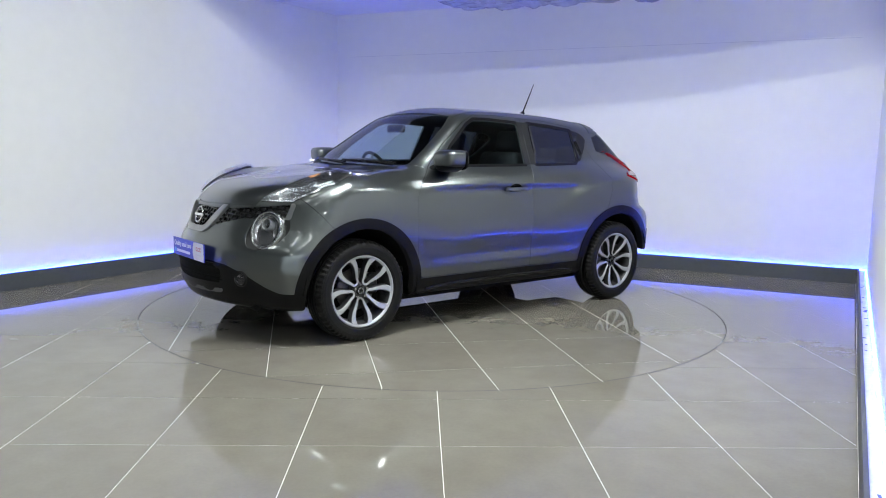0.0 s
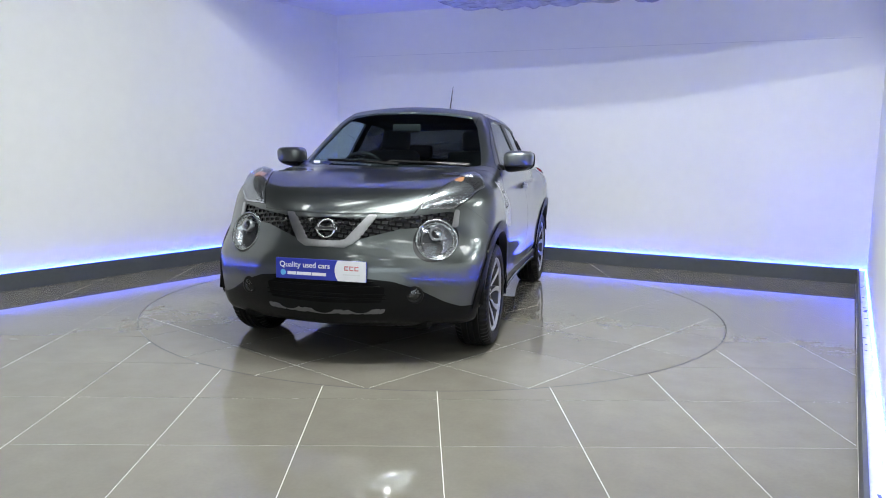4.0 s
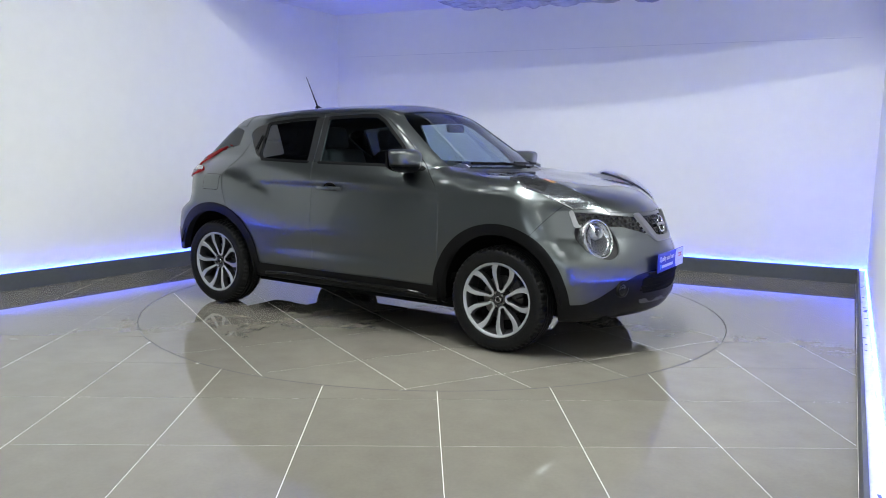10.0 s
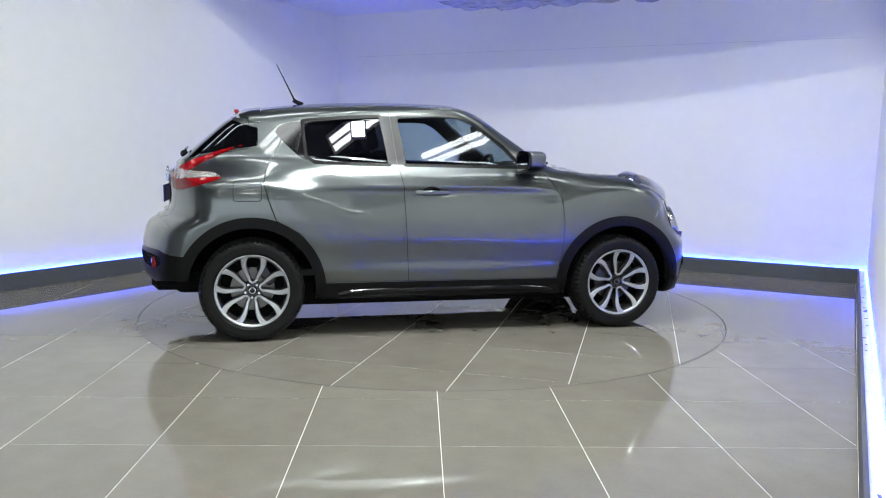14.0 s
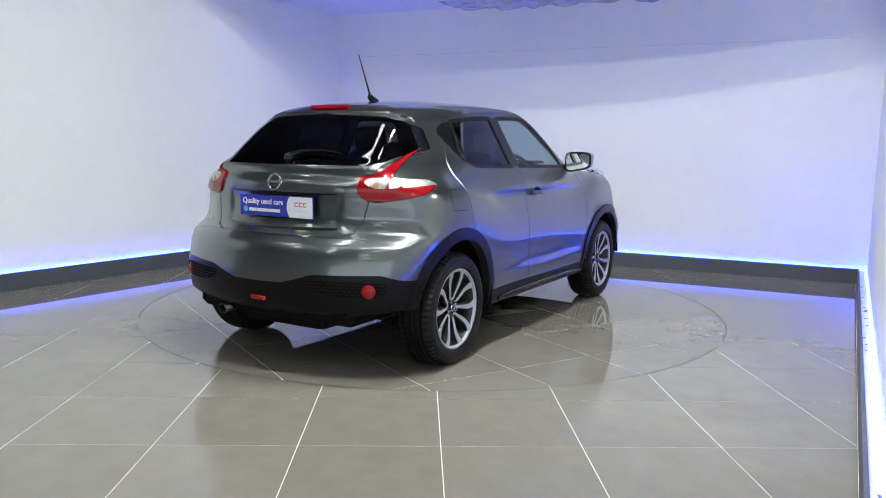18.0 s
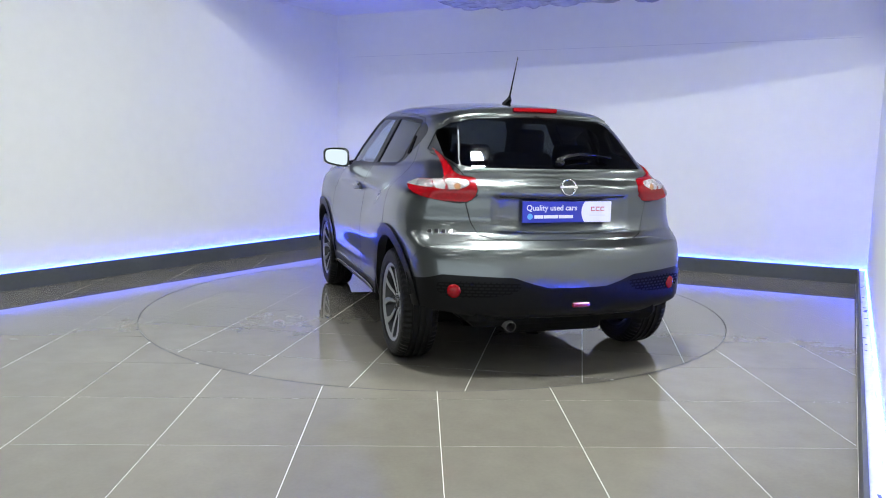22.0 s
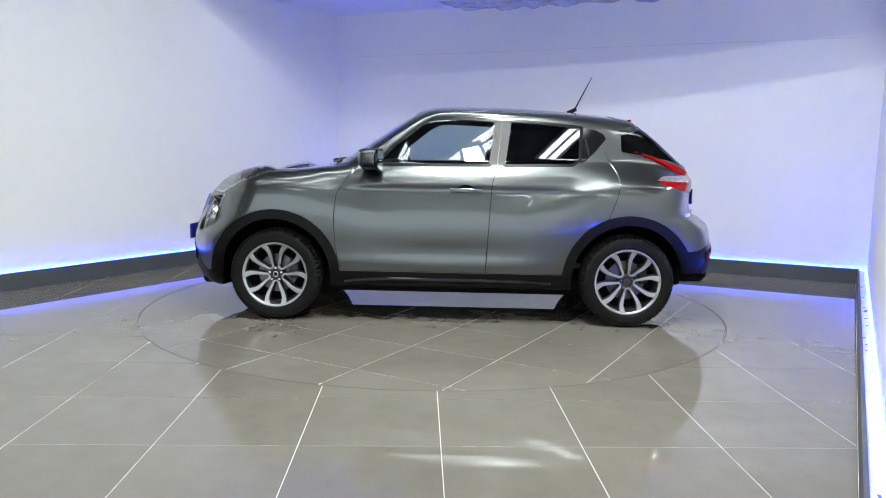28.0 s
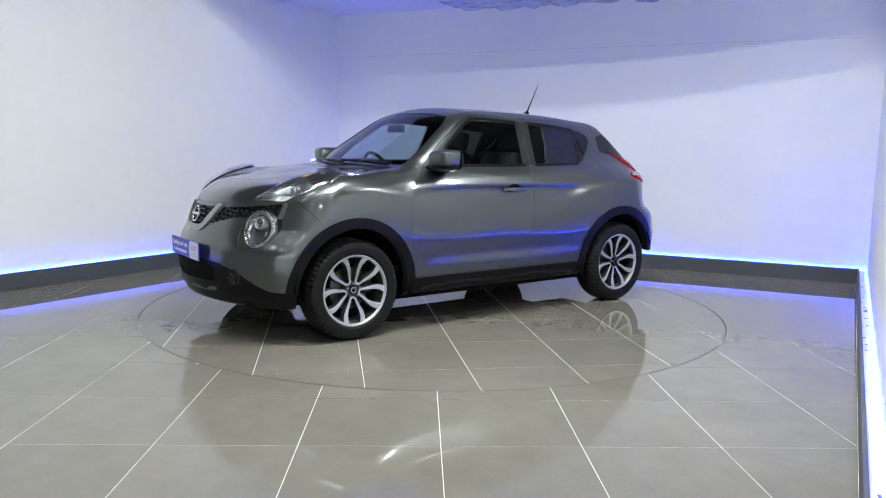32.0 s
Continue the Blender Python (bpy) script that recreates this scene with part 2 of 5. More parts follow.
SIDE_W = curve((0.18, 0.30, 0.40, 0.47, 0.54, 0.64, 0.75, 0.90, 1.00, 1.08, 1.16, 1.3), (0.80, 0.825, 0.843, 0.849, 0.850, 0.852, 0.847, 0.826, 0.804, 0.781, 0.750, 0.66))
NOSE_X = curve((0.18, 0.26, 0.34, 0.42, 0.50, 0.56, 0.62, 0.68, 0.74, 0.80, 0.86, 0.93, 1.05), (1.94, 2.02, 2.055, 2.066, 2.076, 2.074, 2.062, 2.040, 2.012, 1.986, 1.962, 1.932, 1.85))
TAIL_X = curve((0.18, 0.32, 0.42, 0.55, 0.66, 0.72, 0.76, 0.80, 0.88, 0.98, 1.06, 1.12, 1.2, 1.3), (-1.90, -1.975, -2.012, -2.022, -2.006, -1.980, -1.93, -1.87, -1.842, -1.842, -1.85, -1.825, -1.74, -1.62))
HOOD_Z = curve((-2.1, -1.6, -1.3, -0.9, 0.0, 0.9, 1.05, 1.26, 1.48, 1.66, 1.80, 1.92, 2.02, 2.10), (1.04, 1.12, 1.15, 1.15, 1.13, 1.125, 1.105, 1.085, 1.06, 1.03, 0.985, 0.93, 0.865, 0.79))
ROOF_Z = curve((-1.6, -1.42, -1.18, -0.95, -0.62, -0.19, 0.04, 0.25, 0.5), (1.455, 1.487, 1.522, 1.547, 1.57, 1.58, 1.578, 1.562, 1.52))
SCREEN_X = curve((1.0, 1.13, 1.28, 1.43, 1.52, 1.60), (1.12, 0.925, 0.685, 0.455, 0.325, 0.215))
BACK_X = curve((1.0, 1.08, 1.13, 1.2, 1.3, 1.4, 1.49, 1.56), (-1.66, -1.74, -1.775, -1.7067, -1.595, -1.480, -1.375, -1.345))


NOSE_CURVE = curve((0.2, 0.58, 0.74, 1.1), (0.47, 0.47, 0.58, 0.60))
FRONT_CREST = curve((0.4, 0.7, 0.95, 1.3, 1.8), (0.70, 0.83, 0.93, 0.985, 0.95))
REAR_CREST = curve((-2.0, -1.55, -1.25, -0.95, -0.7, -0.45), (0.92, 0.985, 1.0, 0.95, 0.85, 0.74))


def body_field(x, y, z):
    y = np.abs(y)
    # lower body
    w = SIDE_W(z)
    zf, zr = FRONT_CREST(x), REAR_CREST(x)
    w = w + 0.050 * bell(x, 1.27, 0.46) * bell(z, zf, np.where(z < zf, 0.34, 0.110))
    w = w + 0.062 * bell(x, -1.30, 0.50) * bell(z, zr, np.where(z < zr, 0.34, 0.080))
    w = w - 0.011 * bell(x, 0.0, 0.62) * bell(z, 0.505, np.where(z > 0.505, 0.10, 0.045))
    w = w - 0.03 * np.clip((x - 1.5) / 0.6, 0, 1) ** 2 - 0.10 * np.clip((-1.35 - x) / 0.7, 0, 1) ** 2
    w = w - 0.045 * np.clip((-1.0 - x) / 0.6, 0, 1) * bell(z, 1.14, 0.12)
    side = y - w
    nose = (x - (NOSE_X(z) - NOSE_CURVE(z) * y ** 2)) * 0.9
    # number plate recess in the tailgate, with its raised hood
    across = np.clip((0.43 - y) / 0.05, 0, 1)
    across = across * across * (3 - 2 * across)
    deep = bell(z, 0.93, 0.085)
    high = np.clip((z - 0.985) / 0.02, 0, 1) * np.clip((1.10 - 0.25 * y * y - z) / 0.03, 0, 1)
    press = across * (0.012 * deep - 0.010 * high)
    tail = ((TAIL_X(z) + 0.30 * y ** 2 + 0.10 * y ** 4 + press) - x) * 0.9
    top = z - (HOOD_Z(x) - 0.035 * y ** 2 - 0.11 * y ** 2 * np.clip((x - 1.35) / 0.45, 0, 1.6) - 0.012 * bell(y, 0.0, 0.28) * bell(x, 1.45, 0.4) + 0.022 * bell(y, 0.66, 0.16) * bell(x, 1.42, 0.30))
    low = smax(0.09, smax(0.10, side, nose, tail), top * 0.95)
    low = smax(0.04, low, 0.265 - 0.03 * np.clip((x - 1.3) / 0.4, 0, 1) + 0.085 * np.clip((-1.65 - x) / 0.2, 0, 1) - z)
    # cabin
    cw = 0.772 - (z - 1.1) * 0.50 - 0.085 * np.clip(-0.35 - x, 0, 2) ** 2 - 0.20 * np.clip(x - 0.3, 0, 2) ** 2
    cs = (y - cw) * 0.9
    ct = z - (ROOF_Z(x) - 0.17 * y ** 2)
    cf = (x - (SCREEN_X(z) - 0.33 * y ** 2)) * 0.56
    cb = ((BACK_X(z) + 0.22 * y ** 2) - x) * 0.72
    cab = smax(0.07, smax(0.075, cs, ct), smax(0.05, cf, cb))
    cab = smax(0.02, cab, 1.0 - z)
    return -smax(0.060, -low, -cab)


def surface_out(o, d):
    """Where rays from inside leave the body."""
    t0, t1 = np.zeros(len(o)), np.full(len(o), 2.2)
    t = np.zeros(len(o))
    alive = np.ones(len(o), bool)
    for _ in range(88):
        t = np.where(alive, t + 0.025, t)
        p = o + d * t[:, None]
        out = body_field(*p.T) > 0
        t0 = np.where(alive & ~out, t, t0)
        t1 = np.where(alive & out, t, t1)
        alive &= ~out
    for _ in range(18):
        tm = (t0 + t1) / 2
        p = o + d * tm[:, None]
        out = body_field(*p.T) > 0
        t1, t0 = np.where(out, tm, t1), np.where(out, t0, tm)
    return o + d * ((t0 + t1) / 2)[:, None]


def field_normal(p, e=2e-3):
    g = np.stack([body_field(*(p + np.eye(3)[k] * e).T) - body_field(*(p - np.eye(3)[k] * e).T) for k in range(3)], 1)
    return g / np.maximum(np.linalg.norm(g, axis=1), 1e-9)[:, None]


SPINE_Z, SPINE_A, SPINE_B = 0.80, -1.25, 1.30


def half_skin(nx=205, ncap=64, na=184):
    """The left half of the body's skin as a grid, bottom to top."""
    phi = np.linspace(-math.pi / 2, math.pi / 2, na)
    o, d = [], []
    for k in range(ncap, 0, -1):
        b = (math.pi / 2) * k / ncap
        o.append(np.tile((SPINE_A, 0, SPINE_Z), (na, 1)))
        d.append(np.stack([np.full(na, -math.sin(b)), np.cos(phi) * math.cos(b), np.sin(phi) * math.cos(b)], 1))
    for x in np.linspace(SPINE_A, SPINE_B, nx):
        o.append(np.tile((x, 0, SPINE_Z), (na, 1)))
        d.append(np.stack([np.zeros(na), np.cos(phi), np.sin(phi)], 1))
    for k in range(1, ncap + 1):
        b = (math.pi / 2) * k / ncap
        o.append(np.tile((SPINE_B, 0, SPINE_Z), (na, 1)))
        d.append(np.stack([np.full(na, math.sin(b)), np.cos(phi) * math.cos(b), np.sin(phi) * math.cos(b)], 1))
    p = surface_out(np.concatenate(o), np.concatenate(d))
    ns = len(o)
    i, j = np.meshgrid(np.arange(ns - 1), np.arange(na - 1), indexing="ij")
    a = (i * na + j).ravel()
    b, c, e = a + na, a + na + 1, a + 1
    tri = np.concatenate([np.stack([a, c, b], 1), np.stack([a, e, c], 1)])
    p[:, 1] = np.maximum(p[:, 1], 0)
    return p, tri


def clip(mesh, field):
    """Keep the part of a triangle mesh where field(p) < 0, cut clean along the zero line."""
    p, tri = mesh
    v = field(p)
    ins = v < 0
    cnt = ins[tri].sum(1)
    keep = [tri[cnt == 3]]
    extra, n = [], len(p)
    for want in (1, 2):
        t = tri[cnt == want]
        if not len(t):
            continue
        odd = ins[t] if want == 1 else ~ins[t]
        k = odd.argmax(1)
        r = np.arange(len(t))
        a, b, c = t[r, k], t[r, (k + 1) % 3], t[r, (k + 2) % 3]
        s1 = v[a] / (v[a] - v[b])
        s2 = v[a] / (v[a] - v[c])
        q1 = p[a] + (p[b] - p[a]) * s1[:, None]
        q2 = p[a] + (p[c] - p[a]) * s2[:, None]
        i1 = n + np.arange(len(t))
        i2 = i1 + len(t)
        extra += [q1, q2]
        n += 2 * len(t)
        if want == 1:
            keep.append(np.stack([a, i1, i2], 1))
        else:
            keep += [np.stack([i1, b, c], 1), np.stack([i1, c, i2], 1)]
    p = np.concatenate([p, *extra]) if extra else p
    tri = np.concatenate(keep)
    # weld
    key = np.round(p * 20000).astype(np.int64)
    _, first, inv = np.unique(key, axis=0, return_index=True, return_inverse=True)
    inv = inv.ravel()
    tri = inv[tri]
    p = p[first]
    ok = (tri[:, 0] != tri[:, 1]) & (tri[:, 1] != tri[:, 2]) & (tri[:, 0] != tri[:, 2])
    tri = tri[ok]
    used = np.unique(tri)
    back = np.full(len(p), -1)
    back[used] = np.arange(len(used))
    return p[used], back[tri]


def clips(mesh, *fields):
    for f in fields:
        mesh = clip(mesh, f)
    return mesh


def polygon(points, smooth=0):
    """Signed distance to a closed outline in a plane, negative inside. smooth: rounds of corner cutting."""
    pts = np.array(points, float)
    for _ in range(smooth):
        nxt = np.roll(pts, -1, 0)
        pts = np.stack([0.75 * pts + 0.25 * nxt, 0.25 * pts + 0.75 * nxt], 1).reshape(-1, 2)

    lo, hi = pts.min(0), pts.max(0)

    def f(u, v):
        far = np.maximum(np.maximum(lo[0] - u, u - hi[0]), np.maximum(lo[1] - v, v - hi[1]))
        out = far.copy()
        near = far < 0.06
        out[near] = exact(u[near], v[near])
        return out

    def exact(u, v):
        q = np.stack([u, v], -1)
        best = np.full(len(q), 1e9)
        inside = np.zeros(len(q), bool)
        for a, b in zip(pts, np.roll(pts, -1, 0)):
            e = b - a
            w = q - a
            t = np.clip((w @ e) / max(e @ e, 1e-12), 0, 1)
            best = np.minimum(best, ((w - t[:, None] * e) ** 2).sum(1))
            cond = (a[1] > q[:, 1]) != (b[1] > q[:, 1])
            with np.errstate(divide="ignore", invalid="ignore"):
                xi = (b[0] - a[0]) * (q[:, 1] - a[1]) / (b[1] - a[1]) + a[0]
            inside ^= cond & (q[:, 0] < xi)
        return np.where(inside, -1, 1) * np.sqrt(best)
    return f


def on_side(points, smooth=0):
    g = polygon(points, smooth)
    return lambda p: g(p[:, 0], p[:, 2])


def on_end(points, smooth=0):
    g = polygon(points, smooth)
    return lambda p: g(np.abs(p[:, 1]), p[:, 2])


def on_top(points, smooth=0):
    g = polygon(points, smooth)
    return lambda p: g(p[:, 0], np.abs(p[:, 1]))


def both(*fs):
    return lambda p: np.max([f(p) for f in fs], axis=0)


def either(*fs):
    return lambda p: np.min([f(p) for f in fs], axis=0)


def grow(f, by):
    return lambda p: f(p) - by


def outside(f, gap=0.0):
    return lambda p: gap - f(p)


def skin(name, mesh, mat, parent, label="", mirror=1, rim=0.014, offset=0.0, whole=False):
    """A panel from a piece of the skin, with folded-in edges. mirror -1: the right hand side; whole: both halves in one."""
    p, tri = mesh
    if not len(tri):
        return None
    n = field_normal(p)
    if whole:
        n[p[:, 1] < 1e-4, 1] = 0
        n /= np.linalg.norm(n, axis=1)[:, None]
    p = p + n * (offset(p)[:, None] if callable(offset) else offset)
    edges = np.concatenate([tri[:, [0, 1]], tri[:, [1, 2]], tri[:, [2, 0]]])
    if rim:
        key = np.sort(edges, 1)
        _, inv, cnt = np.unique(key, axis=0, return_inverse=True, return_counts=True)
        lone = edges[cnt[inv.ravel()] == 1]
        if whole:
            lone = lone[~((p[lone[:, 0], 1] < 1e-4) & (p[lone[:, 1], 1] < 1e-4))]
        vid = np.unique(lone)
        top = {int(v): len(p) + k for k, v in enumerate(vid)}
        base = len(p) + len(vid)
        low = {int(v): base + k for k, v in enumerate(vid)}
        rim_p = np.concatenate([p[vid], p[vid] - n[vid] * rim])
        rim_f = np.array([f for a, b in lone for f in ((top[int(b)], top[int(a)], low[int(a)]), (top[int(b)], low[int(a)], low[int(b)]))]).reshape(-1, 3)
        n_all = np.concatenate([n, n[vid], n[vid]])
        p2, t2 = np.concatenate([p, rim_p]), np.concatenate([tri, rim_f]) if len(rim_f) else tri
    else:
        p2, t2, n_all = p, tri, n
    if whole:
        m = p2 * (1, -1, 1)
        t2 = np.concatenate([t2, t2[:, ::-1] + len(p2)])
        p2 = np.concatenate([p2, m])
        n_all = np.concatenate([n_all, n_all * (1, -1, 1)])
    elif mirror < 0:
        p2, n_all, t2 = p2 * (1, -1, 1), n_all * (1, -1, 1), t2[:, ::-1]
    me = bpy.data.meshes.new(name)
    me.vertices.add(len(p2))
    me.vertices.foreach_set("co", p2.ravel())
    me.loops.add(len(t2) * 3)
    me.loops.foreach_set("vertex_index", t2.ravel().astype(np.int32))
    me.polygons.add(len(t2))
    me.polygons.foreach_set("loop_start", np.arange(0, len(t2) * 3, 3, dtype=np.int32))
    me.update(calc_edges=True)
    me.validate()
    me.polygons.foreach_set("use_smooth", [True] * len(me.polygons))
    me.normals_split_custom_set_from_vertices([tuple(v) for v in n_all])
    me.materials.append(mat)
    ob = new(name, me)
    ob.parent = parent
    if label:
        ob["label"] = label
    return ob


# ---- car materials ----
PAINT = material("grey_metallic_paint", (0.120, 0.131, 0.131), 0.28, 0.94, coat_weight=1.0, coat_roughness=0.03, grain=((420, 0.10), (3, 0.02)))
TRIM = material("black_moulded_trim", (0.006, 0.006, 0.0063), 0.30, grain=((40, 0.1),), bump=(700, 0.05), specular_ior_level=0.13)
GLOSS_BLACK = material("gloss_black_trim", (0.006, 0.006, 0.0065), 0.08, grain=((20, 0.05),), specular_ior_level=0.4)
MATT_BLACK = material("dark_underside", (0.005, 0.005, 0.005), 0.8, grain=((10, 0.2),), specular_ior_level=0.1)
PILLAR_GREY = material("dark_satin_tape", (0.014, 0.0145, 0.015), 0.38, 0.1, specular_ior_level=0.3, grain=((40, 0.08),))
CHROME = material("bright_chrome", (0.72, 0.72, 0.73), 0.08, 1.0, grain=((30, 0.03),))
SATIN = material("satin_silver_trim", (0.36, 0.36, 0.37), 0.28, 1.0, grain=((60, 0.05),))
RING = material("silver_grey_ring", (0.34, 0.35, 0.355), 0.20, 0.95, grain=((40, 0.05),))
MACHINED = material("machined_alloy", (0.40, 0.41, 0.42), 0.36, 0.45, grain=((80, 0.05),))
ALLOY_DARK = material("dark_painted_alloy", (0.05, 0.05, 0.053), 0.35, 0.6, grain=((50, 0.06),))
RUBBER = material("tyre_rubber", (0.007, 0.0069, 0.0066), 0.5, specular_ior_level=0.18, grain=((25, 0.15), (150, 0.1)), bump=(220, 0.15))
STEEL = material("brake_steel", (0.15, 0.145, 0.14), 0.35, 1.0, grain=((40, 0.2),))
RED_LENS = material("red_lamp_lens", (0.24, 0.003, 0.006), 0.1, specular_ior_level=0.2, coat_weight=0.25, coat_roughness=0.01, grain=((60, 0.12),))
RED_DEEP = material("dark_red_lens", (0.30, 0.006, 0.008), 0.08, coat_weight=1.0, grain=((60, 0.1),))
LAMP_WHITE = material("clear_lamp_inner", (0.62, 0.63, 0.64), 0.12, 0.95, grain=((40, 0.12), (12, 0.15)), bump=(34, 0.30))
AMBER = material("amber_indicator", (0.38, 0.19, 0.09), 0.2, grain=((70, 0.2),))
LAMP_DARK = material("dark_lamp_inner", (0.03, 0.03, 0.032), 0.15, 0.3, grain=((60, 0.2),))
FABRIC = material("dark_seat_fabric", (0.018, 0.018, 0.020), 0.9, grain=((60, 0.2),), bump=(400, 0.2))
PLASTIC = material("dark_interior_plastic", (0.016, 0.016, 0.017), 0.6, grain=((50, 0.12),))
LAMP_GREY = material("grey_lamp_collar", (0.30, 0.31, 0.315), 0.16, 0.9, grain=((30, 0.15),), bump=(36, 0.25))
TAIL_CLEAR = material("clear_tail_section", (0.58, 0.54, 0.54), 0.22, 0.80, grain=((60, 0.3), (25, 0.25)), bump=(60, 0.5))
SKID = material("dull_silver_plastic", (0.14, 0.14, 0.145), 0.4, 0.6, grain=((60, 0.08),))
SIGN_BLUE = material("sign_blue", (0.022, 0.035, 0.36), 0.35, grain=((20, 0.04),))
SIGN_WHITE = material("sign_white", (0.78, 0.78, 0.80), 0.35, grain=((20, 0.02),))
SIGN_RED = material("sign_pale_red", (0.62, 0.20, 0.22), 0.4, grain=((20, 0.04),))
SIGN_CYAN = material("sign_light_blue", (0.12, 0.42, 0.75), 0.4, grain=((20, 0.04),))


def glass(name, tint, strength):
    """Thin window glass: a see-through tint under a mirror coat."""
    m = bpy.data.materials.new(name)
    m.use_nodes = True
    nt = m.node_tree
    nt.nodes.remove(nt.nodes["Principled BSDF"])
    see = nt.nodes.new("ShaderNodeBsdfTransparent")
    see.inputs["Color"].default_value = (*tint, 1)
    shine = nt.nodes.new("ShaderNodeBsdfGlossy")
    shine.inputs["Roughness"].default_value = 0.0
    shine.inputs["Color"].default_value = (0.95, 0.97, 1.0, 1)
    tilt = nt.nodes.new("ShaderNodeLayerWeight")
    tilt.inputs["Blend"].default_value = 0.5
    steep = nt.nodes.new("ShaderNodeMath")
    steep.operation, steep.inputs[1].default_value = "POWER", 5.0
    nt.links.new(tilt.outputs["Facing"], steep.inputs[0])
    fres = nt.nodes.new("ShaderNodeMapRange")
    fres.inputs["To Min"].default_value = ((strength - 1) / (strength + 1)) ** 2 * 1.8
    nt.links.new(steep.outputs[0], fres.inputs["Value"])
    mix = nt.nodes.new("ShaderNodeMixShader")
    nt.links.new(fres.outputs[0], mix.inputs[0])
    nt.links.new(see.outputs[0], mix.inputs[1])
    nt.links.new(shine.outputs[0], mix.inputs[2])
    nt.links.new(mix.outputs[0], nt.nodes["Material Output"].inputs["Surface"])
    return m


GLASS = glass("clear_green_glass", (0.60, 0.70, 0.73), 1.44)
PRIVACY = glass("dark_privacy_glass", (0.06, 0.063, 0.066), 1.50)
LENS = glass("clear_lamp_lens", (0.93, 0.94, 0.95), 1.45)
MIRROR = material("mirror_glass", (0.5, 0.52, 0.54), 0.01, 1.0)


def refine(mesh, times=1):
    p, tri = mesh
    for _ in range(times):
        e = np.sort(np.concatenate([tri[:, [0, 1]], tri[:, [1, 2]], tri[:, [2, 0]]]), 1)
        u, inv = np.unique(e, axis=0, return_inverse=True)
        inv = inv.ravel().reshape(3, -1) + len(p)
        p = np.concatenate([p, (p[u[:, 0]] + p[u[:, 1]]) / 2])
        a, b, c = tri.T
        ab, bc, ca = inv
        tri = np.concatenate([np.stack(q, 1) for q in ((a, ab, ca), (ab, b, bc), (ca, bc, c), (ab, bc, ca))])
    return p, tri


def revolve(bm, profile, steps=48, m=Matrix.Identity(4), wave=None):
    """Turn a profile of (radius, along) about the local y axis."""
    rings = []
    for k in range(steps):
        t = 2 * math.pi * k / steps
        ring = []
        for i, (r, y) in enumerate(profile):
            rr = r - (wave(i, k) if wave else 0)
            ring.append(bm.verts.new(m @ Vector((rr * math.cos(t), y, rr * math.sin(t)))))
        rings.append(ring)
    for k in range(steps):
        a, b = rings[k], rings[(k + 1) % steps]
        for i in range(len(profile) - 1):
            bm.faces.new((a[i], a[i + 1], b[i + 1], b[i]))
    return bm


def closed(bm):
    bmesh.ops.recalc_face_normals(bm, faces=bm.faces)
    return bm


def disc(bm, r, m, steps=24):
    return bmesh.ops.create_circle(bm, cap_ends=True, radius=r, segments=steps, matrix=m)


def strip(bm, path, width, height, up):
    """A bar with a rounded back along a path of points."""
    rings = []
    for i, q in enumerate(path):
        d = (path[min(i + 1, len(path) - 1)] - path[max(i - 1, 0)]).normalized()
        s = d.cross(up).normalized()
        n = s.cross(d)
        w = width(i / (len(path) - 1)) if callable(width) else width
        rings.append([bm.verts.new(q + s * w * a + n * height * b) for a, b in ((-0.5, -0.5), (-0.5, 0.25), (-0.3, 0.5), (0.3, 0.5), (0.5, 0.25), (0.5, -0.5))])
    for a, b in zip(rings, rings[1:]):
        for i in range(6):
            bm.faces.new((a[i], a[(i + 1) % 6], b[(i + 1) % 6], b[i]))
    bm.faces.new(rings[0])
    bm.faces.new(rings[-1][::-1])
    return closed(bm)


# ---- the car ----
car = tagged(new("car"), "grey metallic compact crossover car standing on the turntable", "car")
WHEEL_X, WHEEL_Z, WHEEL_R = 1.265, 0.330, 0.332
base = half_skin()

# outlines: side view (x, z), end view (|y|, z), plan (x, |y|)
DOOR_F = on_side([(-0.315, 1.13), (-0.357, 1.495), (-0.1, 1.51), (0.12, 1.505), (0.235, 1.455), (0.48, 1.29), (0.66, 1.135), (0.765, 1.02), (0.822, 0.92), (0.838, 0.76), (0.828, 0.54), (0.79, 0.372), (-0.25, 0.372), (-0.285, 1.0)])
DOOR_R = on_side([(-0.315, 1.13), (-0.357, 1.495), (-0.62, 1.485), (-0.95, 1.445), (-1.02, 1.40), (-1.10, 1.23), (-1.17, 1.10), (-1.185, 1.02), (-1.16, 0.92), (-1.11, 0.78), (-0.95, 0.69), (-0.84, 0.50), (-0.80, 0.372), (-0.25, 0.372), (-0.285, 1.0)])
WIN_F = both(on_side([(-0.262, 1.148), (-0.302, 1.452), (0.0, 1.468), (0.13, 1.465), (0.215, 1.425), (0.42, 1.265), (0.515, 1.165), (0.505, 1.142)]), lambda p: 0.42 - np.abs(p[:, 1]))
WIN_R = both(on_side([(-0.378, 1.148), (-0.422, 1.452), (-0.66, 1.438), (-0.925, 1.412), (-0.905, 1.19), (-0.855, 1.158)]), lambda p: 0.42 - np.abs(p[:, 1]))
QUARTER = both(on_side([(-0.945, 1.412), (-1.03, 1.40), (-1.09, 1.372), (-1.105, 1.34), (-1.03, 1.255), (-0.96, 1.19), (-0.915, 1.165), (-0.925, 1.20)]), lambda p: 0.42 - np.abs(p[:, 1]))
